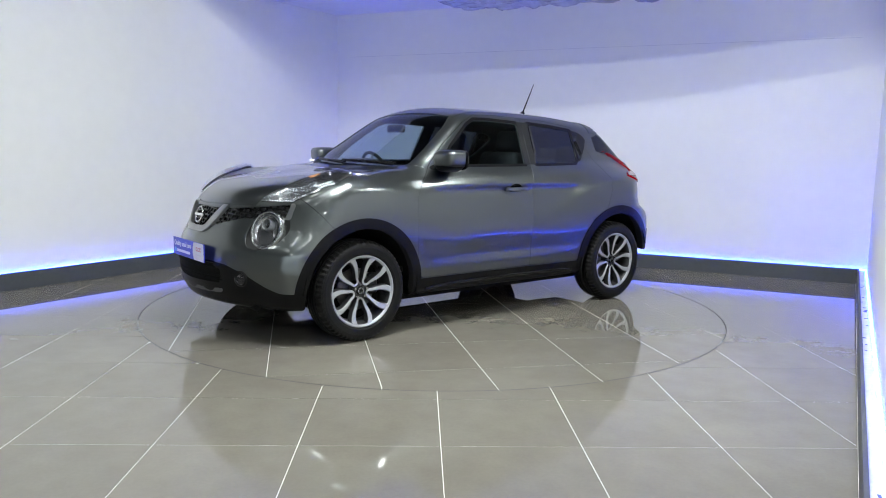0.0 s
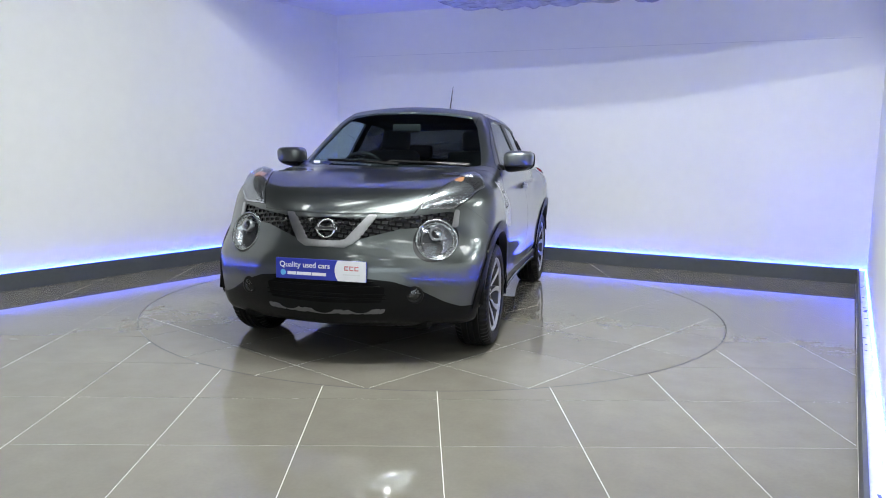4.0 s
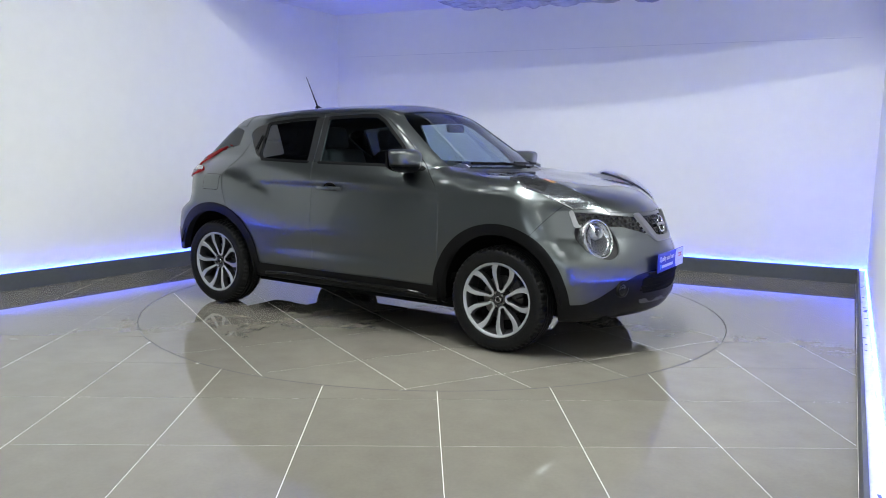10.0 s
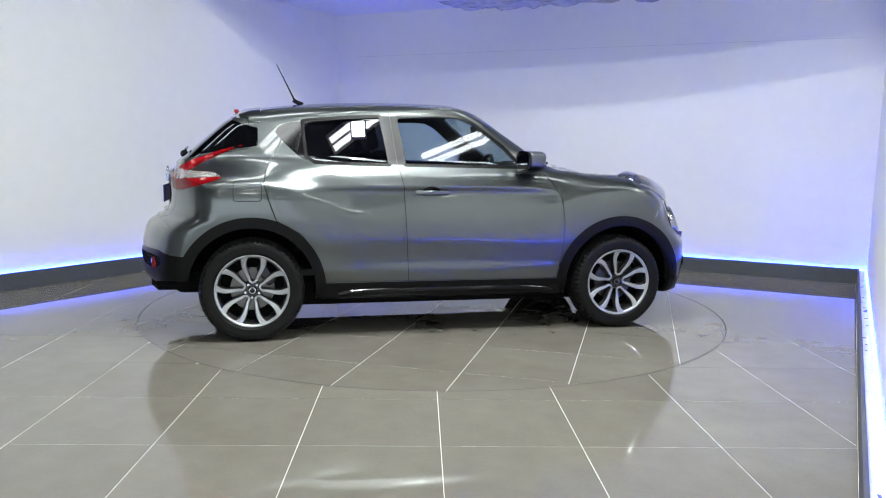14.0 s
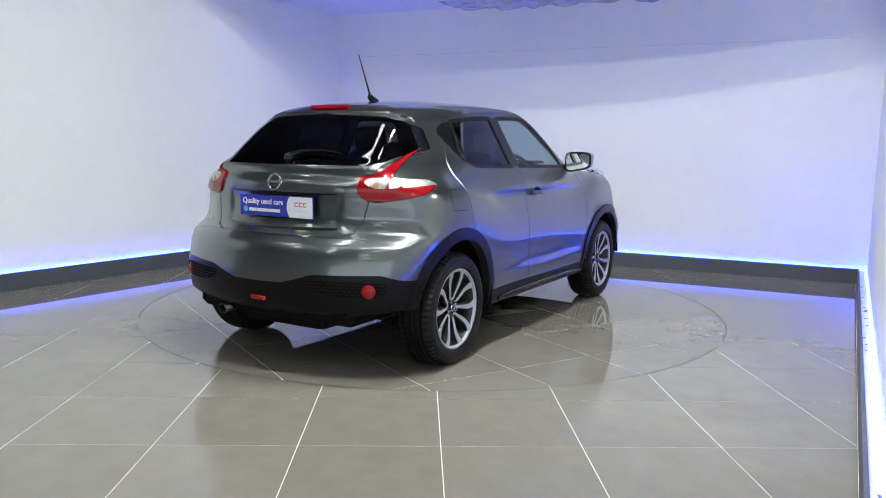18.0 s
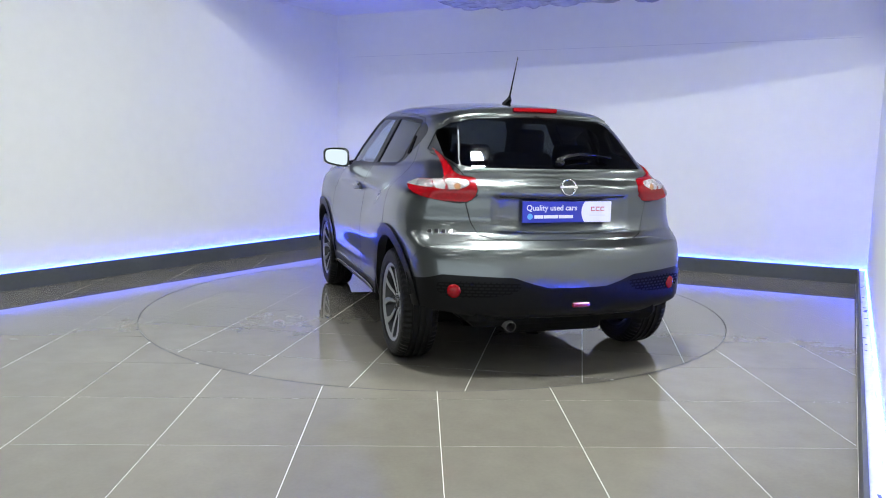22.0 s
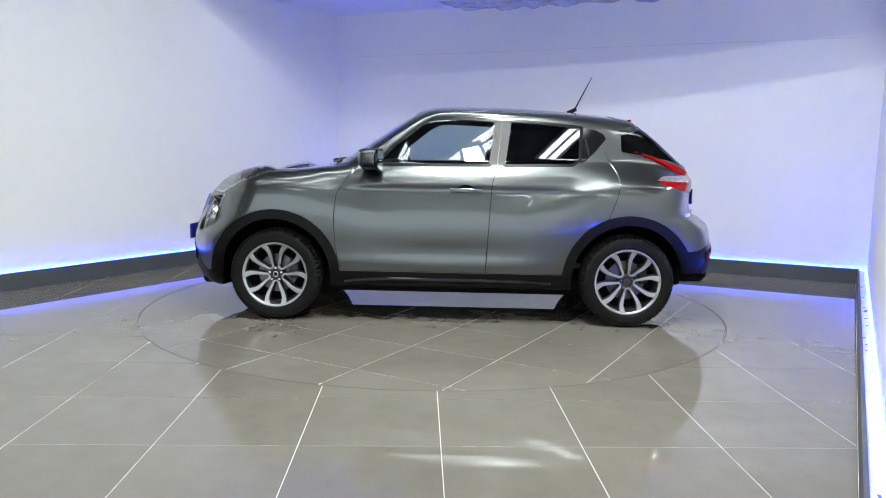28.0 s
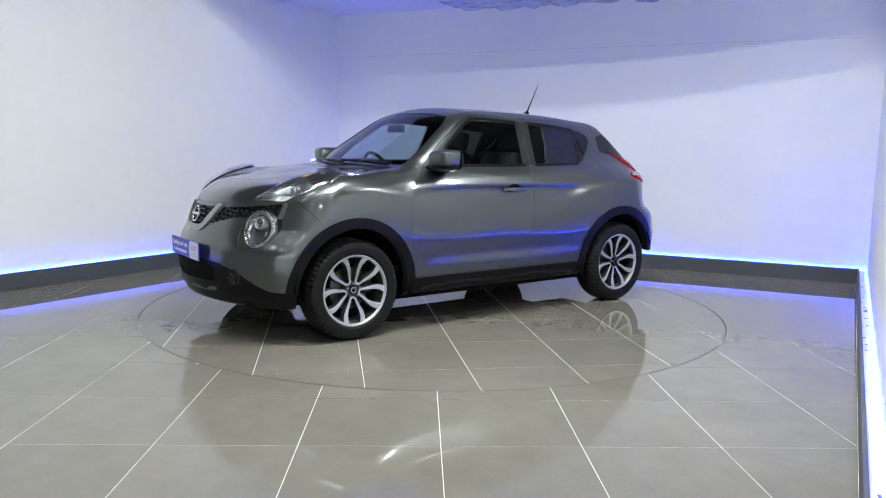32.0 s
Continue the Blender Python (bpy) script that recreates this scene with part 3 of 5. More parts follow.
SCREEN = both(on_end([(0, 1.118), (0.60, 1.125), (0.648, 1.14), (0.615, 1.24), (0.535, 1.42), (0.475, 1.492), (0.30, 1.515), (0, 1.525), (-0.2, 1.525), (-0.2, 1.118)]), lambda p: 0.22 - p[:, 0])
REAR_GLASS = both(on_end([(0, 1.148), (0.52, 1.152), (0.585, 1.17), (0.635, 1.25), (0.608, 1.34), (0.53, 1.405), (0.42, 1.435), (0, 1.452), (-0.2, 1.452), (-0.2, 1.148)]), lambda p: p[:, 0] + 1.22)
LAMP_LOBE = both(on_end([(0.492, 1.045), (0.515, 0.985), (0.56, 0.96), (0.68, 0.952), (0.90, 0.955), (0.90, 1.074), (0.73, 1.076), (0.66, 1.085), (0.60, 1.10), (0.535, 1.10)], 1), on_side([(-2.2, 0.93), (-1.72, 0.958), (-1.44, 1.046), (-1.50, 1.078), (-1.60, 1.12), (-2.2, 1.12)]))
LAMP_ARM = both(on_side([(-1.285, 1.248), (-1.33, 1.251), (-1.45, 1.217), (-1.62, 1.152), (-1.80, 1.06), (-1.70, 1.06), (-1.60, 1.122), (-1.45, 1.197), (-1.33, 1.243)]), lambda p: 0.50 - np.abs(p[:, 1]))
TAIL_LAMP = both(either(LAMP_LOBE, LAMP_ARM), lambda p: p[:, 0] + 1.25)
TAILGATE = both(on_end([(-0.2, 0.766), (0.42, 0.768), (0.50, 0.79), (0.535, 0.86), (0.56, 0.96), (0.50, 1.0), (0.575, 1.13), (0.645, 1.25), (0.625, 1.36), (0.545, 1.42), (0.42, 1.452), (-0.2, 1.466)]), lambda p: p[:, 0] + 1.28)
HOOD = both(on_top([(2.2, -0.2), (2.2, 0.20), (1.95, 0.40), (1.87, 0.445), (1.70, 0.53), (1.50, 0.60), (1.33, 0.655), (1.27, 0.725), (1.15, 0.765), (1.07, 0.735), (0.96, 0.64), (0.99, 0.4), (1.03, 0.0), (1.03, -0.2)]), lambda p: 0.872 + 0.02 * np.abs(p[:, 1]) - p[:, 2])
UP_LAMP = both(on_top([(1.265, 0.74), (1.325, 0.655), (1.50, 0.605), (1.70, 0.535), (1.88, 0.44), (1.83, 0.53), (1.70, 0.655), (1.58, 0.745), (1.42, 0.80)]), lambda p: 0.905 - p[:, 2])
GRILLE = both(on_end([(-0.2, 0.862), (0.25, 0.856), (0.45, 0.872), (0.66, 0.895), (0.692, 0.885), (0.685, 0.815), (0.60, 0.80), (0.41, 0.79), (0.24, 0.745), (0.11, 0.70), (-0.2, 0.695)]), lambda p: 1.4 - p[:, 0])
LAMP_Y, LAMP_Z, LAMP_R = 0.598, 0.730, 0.118
ROUND = both(lambda p: np.hypot(np.abs(p[:, 1]) - LAMP_Y, p[:, 2] - LAMP_Z) - LAMP_R, lambda p: 1.4 - p[:, 0])
LOW_FRONT = both(on_end([(-0.2, 0.524), (0.27, 0.522), (0.40, 0.507), (0.53, 0.462), (0.66, 0.385), (0.74, 0.352), (1.2, 0.335), (1.2, 0.0), (-0.2, 0.0)]), lambda p: 1.3 - p[:, 0])
LOW_REAR = both(on_end([(-0.2, 0.518), (0.17, 0.522), (0.27, 0.548), (0.36, 0.578), (0.72, 0.588), (0.80, 0.56), (1.2, 0.50), (1.2, 0.0), (-0.2, 0.0)]), lambda p: p[:, 0] + 1.5)
BUMPER_F = on_side([(1.30, 0.30), (1.40, 0.70), (1.50, 0.76), (1.655, 0.955), (1.90, 0.955), (2.3, 0.90), (2.3, 0.1), (1.30, 0.1)])
BUMPER_R = on_side([(-1.58, 0.10), (-1.60, 0.58), (-1.74, 0.72), (-1.82, 0.766), (-2.3, 0.766), (-2.3, 0.10)])
FENDER = both(on_side([(0.79, 0.30), (0.828, 0.54), (0.838, 0.76), (0.822, 0.92), (0.765, 1.02), (0.70, 1.12), (0.98, 1.2), (2.2, 1.2), (2.2, 0.30)]), lambda p: 0.35 - np.abs(p[:, 1]))
LID = on_side([(-1.372, 0.93), (-1.372, 1.0), (-1.371, 1.024), (-1.347, 1.025), (-1.225, 1.025), (-1.201, 1.024), (-1.20, 1.0), (-1.20, 0.93), (-1.201, 0.906), (-1.225, 0.905), (-1.347, 0.905), (-1.371, 0.906)], 1)


def arch(cx, r):
    return lambda p: np.where(np.abs(p[:, 1]) > 0.5, np.hypot(p[:, 0] - cx, (p[:, 2] - WHEEL_Z) * 0.985) - r, 1.0)


ARCH_IN = either(arch(WHEEL_X, 0.402), arch(-WHEEL_X, 0.402))
ARCH_OUT = either(arch(WHEEL_X, 0.466), arch(-WHEEL_X, 0.466))
SILL = both(lambda p: p[:, 2] - 0.368, lambda p: np.abs(p[:, 0]) - 1.27)
SPOILER = both(lambda p: p[:, 0] + 1.20, lambda p: 1.40 + 0.0 * p[:, 0] - p[:, 2])
GLASS_ALL = either(WIN_F, WIN_R, QUARTER, SCREEN, REAR_GLASS)
GAP = 0.0036

shell = clips(base, outside(either(grow(GLASS_ALL, 0.004), ARCH_IN)), lambda p: np.where(p[:, 0] < -1.5, 0.46, 0.30) - p[:, 2])
skin("inner_shell", shell, PLASTIC, car, "dark inner lining", rim=0, offset=-0.022, whole=True)

rest = clip(base, outside(either(GLASS_ALL, ARCH_OUT), 0.0))
lower = either(LOW_FRONT, LOW_REAR, SILL)
black = clip(clip(base, lower), outside(ARCH_IN))
painted = clip(rest, outside(lower))


def take(mesh, field):
    """Cut a panel out of what is left, with a shut line round it."""
    return clip(mesh, grow(field, -GAP)), clip(mesh, outside(field, GAP))


painted = clip(painted, outside(either(ROUND, grow(GRILLE, -0.004))))
lamp_mesh = clip(base, grow(TAIL_LAMP, -0.002))
painted = clip(painted, outside(TAIL_LAMP, 0.003))
up_mesh = clip(base, grow(UP_LAMP, -0.002))
painted = clip(painted, outside(UP_LAMP, 0.002))
door_f, painted = take(painted, both(DOOR_F, lambda p: 0.42 - np.abs(p[:, 1])))
door_r, painted = take(painted, both(DOOR_R, lambda p: 0.42 - np.abs(p[:, 1])))
hood, painted = take(painted, HOOD)
gate, painted = take(painted, both(TAILGATE, lambda p: p[:, 2] - 1.455))
GAP = 0.0020
bump_f, painted = take(painted, BUMPER_F)
bump_r, painted = take(painted, BUMPER_R)
fender, painted = take(painted, FENDER)
GAP = 0.0030
spoiler, painted = take(painted, SPOILER)
ROOF = both(lambda p: 1.515 - 0.10 * np.clip(-0.3 - p[:, 0], 0, 2) - p[:, 2] - 0.35 * np.clip(p[:, 0] - 0.1, 0, 1), lambda p: -1.21 - p[:, 0], lambda p: np.abs(p[:, 1]) - 0.515 + 0.03 * np.clip(-0.4 - p[:, 0], 0, 2))
roof, painted = take(painted, ROOF)

skin("roof_panel", roof, PAINT, car, whole=True)
skin("bonnet", hood, PAINT, car, whole=True)
bumper = skin("front_bumper", bump_f, PAINT, car, whole=True)
rear_bumper = skin("rear_bumper", bump_r, PAINT, car, whole=True)
tailgate = skin("tailgate", gate, PAINT, car, whole=True)
roof_spoiler = skin("roof_spoiler", spoiler, PAINT, car, whole=True, offset=0.006, rim=0.03)
skin("windscreen", clip(base, grow(SCREEN, 0.012)), GLASS, car, "clear windscreen", rim=0, offset=-0.005, whole=True)
skin("rear_window", clip(base, grow(REAR_GLASS, 0.006)), PRIVACY, tailgate, "dark tinted glass", rim=0, offset=-0.004, whole=True)
low_f = clip(clip(black, LOW_FRONT), lambda p: 1.27 - p[:, 0])
low_r = clips(black, LOW_REAR, lambda p: p[:, 0] + 1.27, lambda p: 0.350 + 0.05 * np.clip((np.abs(p[:, 1]) - 0.45) / 0.35, 0, 1) - p[:, 2])
front_apron = skin("front_apron", low_f, TRIM, car, "black moulded lower bumper", offset=0.004, rim=0.03, whole=True)
rear_apron = skin("rear_apron", low_r, TRIM, car, "dark moulded lower bumper", offset=0.004, rim=0.03, whole=True)

for s in (1, -1):
    skin("side_panel", painted, PAINT, car, mirror=s)
    skin("front_wing", fender, PAINT, car, mirror=s)
    d = skin("front_door", door_f, PAINT, car, mirror=s)
    skin("window", clip(base, grow(WIN_F, 0.012)), GLASS, d, "clear side glass", mirror=s, rim=0, offset=-0.006)
    skin("window_seal", clips(base, grow(WIN_F, 0.020), outside(WIN_F, 0.0)), TRIM, d, "black rubber seal", mirror=s, rim=0.01, offset=0.0015)
    e = skin("rear_door", door_r, PAINT, car, mirror=s)
    skin("window", clip(base, grow(WIN_R, 0.012)), PRIVACY, e, "dark tinted side glass", mirror=s, rim=0, offset=-0.006)
    skin("window_seal", clips(base, grow(WIN_R, 0.020), outside(WIN_R, 0.0)), TRIM, e, "black rubber seal", mirror=s, rim=0.01, offset=0.0015)
    PILLAR = both(on_side([(-0.262, 1.142), (-0.378, 1.142), (-0.424, 1.462), (-0.304, 1.466)]), lambda p: 0.42 - np.abs(p[:, 1]))
    shut = polygon([(-0.315, 1.10), (-0.357, 1.50), (0.3, 1.50), (0.3, 1.10)])
    ahead = lambda p: shut(p[:, 0], p[:, 2])
    skin("pillar_tape", clips(base, PILLAR, grow(ahead, -GAP)), PILLAR_GREY, d, "dark satin pillar tape", mirror=s, rim=0.004, offset=0.002)
    skin("pillar_tape", clips(base, PILLAR, outside(ahead, GAP)), PILLAR_GREY, e, "dark satin pillar tape", mirror=s, rim=0.004, offset=0.002)
    skin("corner_panel", clip(base, grow(QUARTER, 0.004)), GLOSS_BLACK, e, "gloss black corner with sunk handle", mirror=s, rim=0.01, offset=0.001)
    skin("sill_trim", clip(clip(black, lambda p: np.abs(p[:, 0]) - 1.268), SILL), TRIM, car, "black sill cladding", mirror=s, offset=0.010, rim=0.03)
    for cx, name in ((WHEEL_X, "front_arch_trim"), (-WHEEL_X, "rear_arch_trim")):
        ring_mesh = clips(base, arch(cx, 0.468), outside(arch(cx, 0.402)), lambda p: np.where(p[:, 0] < -WHEEL_X, 0.40, np.where(p[:, 0] > WHEEL_X, 0.33, 0.285)) - p[:, 2])
        skin(name, ring_mesh, TRIM, car, "black wheel arch moulding", mirror=s, offset=0.012, rim=0.055)
    # tail lamp
    lamp = skin("tail_lamp", clip(lamp_mesh, lambda p: 0.968 - p[:, 2]), RED_LENS, car, "red and clear boomerang tail lamp", mirror=s, offset=0.013, rim=0.03)
    clear = both(on_end([(0.528, 1.076), (0.545, 1.044), (0.62, 1.030), (0.70, 1.034), (0.82, 1.042), (0.82, 1.067), (0.70, 1.075), (0.60, 1.090)], 1), lambda p: p[:, 0] + 1.25, lambda p: 0.005 - np.abs(np.abs(p[:, 1]) - 0.655), lambda p: 0.004 - np.abs(np.abs(p[:, 1]) - 0.715))
    skin("clear_section", clip(lamp_mesh, clear), TAIL_CLEAR, lamp, "clear faceted section", mirror=s, offset=0.0155, rim=0.004)
    amber = both(lambda p: np.hypot(np.abs(p[:, 1]) - 0.60, p[:, 2] - 1.045) - 0.017, lambda p: p[:, 0] + 1.25)
    skin("indicator", clip(lamp_mesh, amber), AMBER, lamp, "amber bulb", mirror=s, offset=0.017, rim=0.003)
    # wing-top lamp
    proud = lambda h: (lambda p: h + 0.030 * np.clip(-UP_LAMP(p) / 0.05, 0, 1) ** 0.7)
    ul = skin("upper_lamp", up_mesh, LAMP_DARK, car, "slim clear wing-top lamp", mirror=s, offset=proud(-0.004), rim=0.03)
    chrome_band = clip(refine(up_mesh), either(outside(UP_LAMP, -0.008), lambda p: 1.83 - p[:, 0]))
    skin("reflector", chrome_band, LAMP_WHITE, ul, "bright reflector", mirror=s, offset=proud(0.001), rim=0.01)
    bowl_mesh = clips(up_mesh, lambda p: 1.52 - p[:, 0], grow(UP_LAMP, -0.010))
    skin("reflector_bowl", bowl_mesh, LAMP_GREY, ul, "silvery faceted bowl", mirror=s, offset=proud(0.000), rim=0.01)
    skin("indicator", clip(up_mesh, both(lambda p: np.abs(p[:, 0] - 1.50) - 0.035, lambda p: np.abs(np.abs(p[:, 1]) - 0.655) - 0.025)), AMBER, ul, "amber indicator", mirror=s, offset=proud(0.003), rim=0.004)
    uh = surface_out(np.array([[1.44, 0.70, 0.6]]), np.array([[0.0, 0.0, 1.0]]))
    um = Matrix.Translation(Vector((1.44, 0.70 * s, uh[0][2] + 0.012))) @ Vector((0.75, 0.2 * s, 0.6)).normalized().to_track_quat("Y", "Z").to_matrix().to_4x4()
    part("bulb", closed(revolve(bmesh.new(), [(0.0, 0.004), (0.018, 0.008), (0.030, 0.014), (0.034, 0.008), (0.034, -0.02)], 24, um)), LAMP_WHITE, ul, "bright side light bowl", smooth=True)
    skin("lens", up_mesh, LENS, ul, "clear lens", mirror=s, offset=proud(0.009), rim=0.01)
    # round headlamp
    c0 = np.array([[1.0, LAMP_Y, LAMP_Z]])
    hit = surface_out(c0, np.array([[1.0, 0.0, 0.0]]))
    nrm = Vector(field_normal(hit)[0])
    nrm = (nrm + Vector((0.55, 0, 0.05))).normalized()
    centre = Vector(hit[0]) * 1.0
    nrm.y, centre.y = nrm.y * s, centre.y * s
    m = Matrix.Translation(centre) @ nrm.to_track_quat("Y", "Z").to_matrix().to_4x4()
    bowl = revolve(bmesh.new(), [(0.0, -0.030), (0.03, -0.029), (0.06, -0.023), (0.080, -0.010), (0.090, 0.006)], 40, m)
    hl = part("headlamp", closed(bowl), LAMP_WHITE, car, "round clear headlamp in a pale silver ring", smooth=True)
    rim_profile = [(0.107, 0.000), (0.110, 0.009), (0.117, 0.013), (0.123, 0.010), (0.127, -0.004), (0.128, -0.03)]
    cowl = [(0.086, -0.012), (0.090, 0.000), (0.100, 0.004), (0.114, 0.003)]
    part("cowl", closed(revolve(bmesh.new(), cowl, 48, m)), LAMP_GREY, hl, "grey inner collar", smooth=True)
    part("bezel", closed(revolve(bmesh.new(), rim_profile, 48, m)), RING, hl, "pale silver ring", smooth=True)
    proj = revolve(bmesh.new(), [(0.0, 0.012), (0.012, 0.010), (0.022, 0.003), (0.028, -0.008), (0.029, -0.04)], 24, m @ pose(0.0, 0.018, 0.036))
    part("projector", closed(proj), LENS, hl, "clear projector lens", smooth=True)
    part("projector_ring", closed(revolve(bmesh.new(), [(0.029, -0.04), (0.031, 0.0), (0.036, 0.0), (0.038, -0.04)], 24, m @ pose(0.0, 0.018, 0.036))), SATIN, hl, smooth=True)
    dome = revolve(bmesh.new(), [(0.0, 0.026), (0.03, 0.0245), (0.06, 0.019), (0.090, 0.011), (0.114, 0.006)], 40, m)
    part("lens", closed(dome), LENS, hl, "clear domed lens", smooth=True)
    # fog lamp
    fc = surface_out(np.array([[1.0, 0.51, 0.43]]), np.array([[1.0, 0.0, 0.0]]))
    fm = Matrix.Translation(Vector((fc[0][0] + 0.004, 0.51 * s, 0.43))) @ Vector((0.95, 0.3 * s, 0)).normalized().to_track_quat("Y", "Z").to_matrix().to_4x4()
    fog = part("fog_lamp", closed(revolve(bmesh.new(), [(0.0, -0.02), (0.025, -0.016), (0.038, 0.002)], 28, fm)), LAMP_DARK, car, "small round fog lamp", smooth=True)
    part("surround", closed(revolve(bmesh.new(), [(0.037, 0.0), (0.041, 0.008), (0.05, 0.006), (0.055, -0.015)], 28, fm)), TRIM, fog, smooth=True)
    part("lens", closed(revolve(bmesh.new(), [(0.0, 0.008), (0.02, 0.007), (0.038, 0.002)], 28, fm)), LENS, fog, smooth=True)
    # rear bumper reflector and mesh insert
    insert = both(on_end([(0.34, 0.56), (0.30, 0.535), (0.37, 0.475), (0.62, 0.455), (0.72, 0.47), (0.755, 0.51), (0.74, 0.565)], 1), lambda p: p[:, 0] + 1.5)
    ins = skin("bumper_insert", clip(base, insert), TRIM, rear_apron, "black honeycomb insert", mirror=s, offset=0.0055, rim=0.006)
    fine = refine(clip(base, grow(insert, -0.008)), 2)

    def honey(p):
        u, v = np.abs(p[:, 1]) / 0.030, p[:, 2] / 0.017
        row = np.floor(v)
        a = np.abs((u + 0.5 * (row % 2)) % 1 - 0.5) * 0.030
        b = np.abs(v % 1 - 0.5) * 0.017
        return 0.0055 - np.minimum(0.5 * 0.030 - a, 0.5 * 0.017 - b) - 0.0025
    skin("honeycomb", clip(fine, outside(honey)), MATT_BLACK, ins, mirror=s, offset=0.009, rim=0.004)
    rc = surface_out(np.array([[-1.0, 0.665, 0.502]]), np.array([[-1.0, 0.0, 0.0]]))
    rm = Matrix.Translation(Vector((rc[0][0] - 0.012, 0.665 * s, 0.502))) @ Vector((-0.9, 0.42 * s, 0)).normalized().to_track_quat("Y", "Z").to_matrix().to_4x4()
    part("rear_reflector", closed(revolve(bmesh.new(), [(0.0, 0.006), (0.03, 0.005), (0.037, 0.0), (0.038, -0.02)], 28, rm)), RED_LENS, rear_apron, "round red reflector", smooth=True)
    # door handle
    hx, hz = -0.10, 0.962
    hy = surface_out(np.array([[hx, 0.0, hz]]), np.array([[0.0, 1.0, 0.0]]))[0][1]
    # flat black disc for the shade in the hollow behind the handle
    bm = bmesh.new()
    disc(bm, 0.064, pose(hx, (hy + 0.006) * s, hz - 0.004, 90 - 14 * s) @ Matrix.Diagonal((1.0, 0.70, 1.0, 1.0)), 28)
    cup = part("handle_cup", bm, GLOSS_BLACK, d, "flat black disc, drawn shade of the handle hollow")
    path = [Vector((hx + dx, (hy + 0.014 + 0.024 * math.cos(dx / 0.11 * 1.35)) * s, hz)) for dx in np.linspace(-0.11, 0.11, 11)]
    part("door_handle", strip(bmesh.new(), path, lambda t: 0.031 - 0.006 * abs(2 * t - 1), 0.018, Vector((0, s, 0))), PAINT, d, "body-coloured pull handle", smooth=False)
    # sunk rear handle in the corner panel
    qy = surface_out(np.array([[-0.985, 0.0, 1.27]]), np.array([[0.0, 1.0, 0.0]]))[0][1]
    bm = box(bmesh.new(), (0.018, 0.012, 0.13), Matrix.Translation((-0.965, (qy + 0.006) * s, 1.275)) @ pose(0, 0, 0, 26 * s, 12, 0), 0.004)
    part("rear_handle", bm, TRIM, e, "dark upright pull handle")
    # door mirror
    mm = Matrix.Translation((0.56, 0.884 * s, 1.172)) @ pose(0, 0, 0, 0, 0, -6 * s)

    def mirror_shell(low, high, swell):
        """A flat-backed housing, squarer than an egg, narrower towards its tip and its foot."""
        bm = bmesh.new()
        bmesh.ops.create_uvsphere(bm, u_segments=36, v_segments=24, radius=1.0)
        for v in bm.verts:
            q = [math.copysign(abs(c) ** 0.56, c) for c in v.co]
            out = q[1] * s
            z = q[2] * 0.074 * (1 - 0.16 * out) + 0.010 * out
            v.co = (max(q[0], -0.45) * 0.105 * (1 - 0.22 * out) * (1 + 0.10 * q[2]), q[1] * 0.102 * (1 + 0.05 * q[2]), min(max(z, low), high))
            v.co.yz *= swell
        bm.transform(mm)
        return bm
    dm = part("door_mirror", mirror_shell(-0.040, 0.2, 1.0), PAINT, car, "grey door mirror on a black foot", smooth=True)
    part("lower_shell", mirror_shell(-0.2, -0.036, 0.985), TRIM, dm, "black lower shell", smooth=True)
    bm = bmesh.new()
    rim_pts = [(math.copysign(abs(math.cos(a)) ** 0.5, math.cos(a)), math.copysign(abs(math.sin(a)) ** 0.5, math.sin(a))) for a in np.linspace(0, 2 * math.pi, 41)[:-1]]
    prism(bm, [(u * 0.103, v * 0.073 * (1 - 0.14 * u * s) + 0.009 * u * s) for u, v in rim_pts], 0, 0.010)
    bm.transform(mm @ Matrix.Translation((-0.0475, 0, 0)) @ Matrix(((0, 0, -1, 0), (1, 0, 0, 0), (0, 1, 0, 0), (0, 0, 0, 1))))
    part("mirror_rim", bm, GLOSS_BLACK, dm, "black rim round the glass")
    bm = bmesh.new()
    bm.faces.new([bm.verts.new((u * 0.088, v * 0.058 * (1 - 0.14 * u * s) + 0.009 * u * s, 0)) for u, v in rim_pts])
    bm.transform(mm @ Matrix.Translation((-0.0590, 0, 0)) @ Matrix(((0, 0, -1, 0), (1, 0, 0, 0), (0, 1, 0, 0), (0, 0, 0, 1))))
    part("mirror_glass", bm, MIRROR, dm, "mirror glass")
    bm = bmesh.new()
    strip(bm, [Vector((0.57, y * s, z)) for y, z in ((0.71, 1.135), (0.76, 1.125), (0.82, 1.125))], 0.07, 0.035, Vector((0, 0, 1)))
    part("mirror_foot", bm, TRIM, dm, "black foot")
    sail = both(on_side([(0.535, 1.155), (0.67, 1.125), (0.645, 1.10), (0.50, 1.118)], 1), lambda p: 0.42 - np.abs(p[:, 1]))
    skin("mirror_base", clip(base, sail), TRIM, d, "black mirror base plate", mirror=s, offset=0.006, rim=0.01)
    # sill highlight bead
    path = [Vector((x, (0.842 + 0.006) * s, 0.318 - 0.018 * abs(x / 0.72) ** 6)) for x in np.linspace(-0.72, 0.76, 20)]
    part("sill_bead", strip(bmesh.new(), path, 0.022, 0.014, Vector((0, s, 0))), GLOSS_BLACK, car, "polished black sill bead")
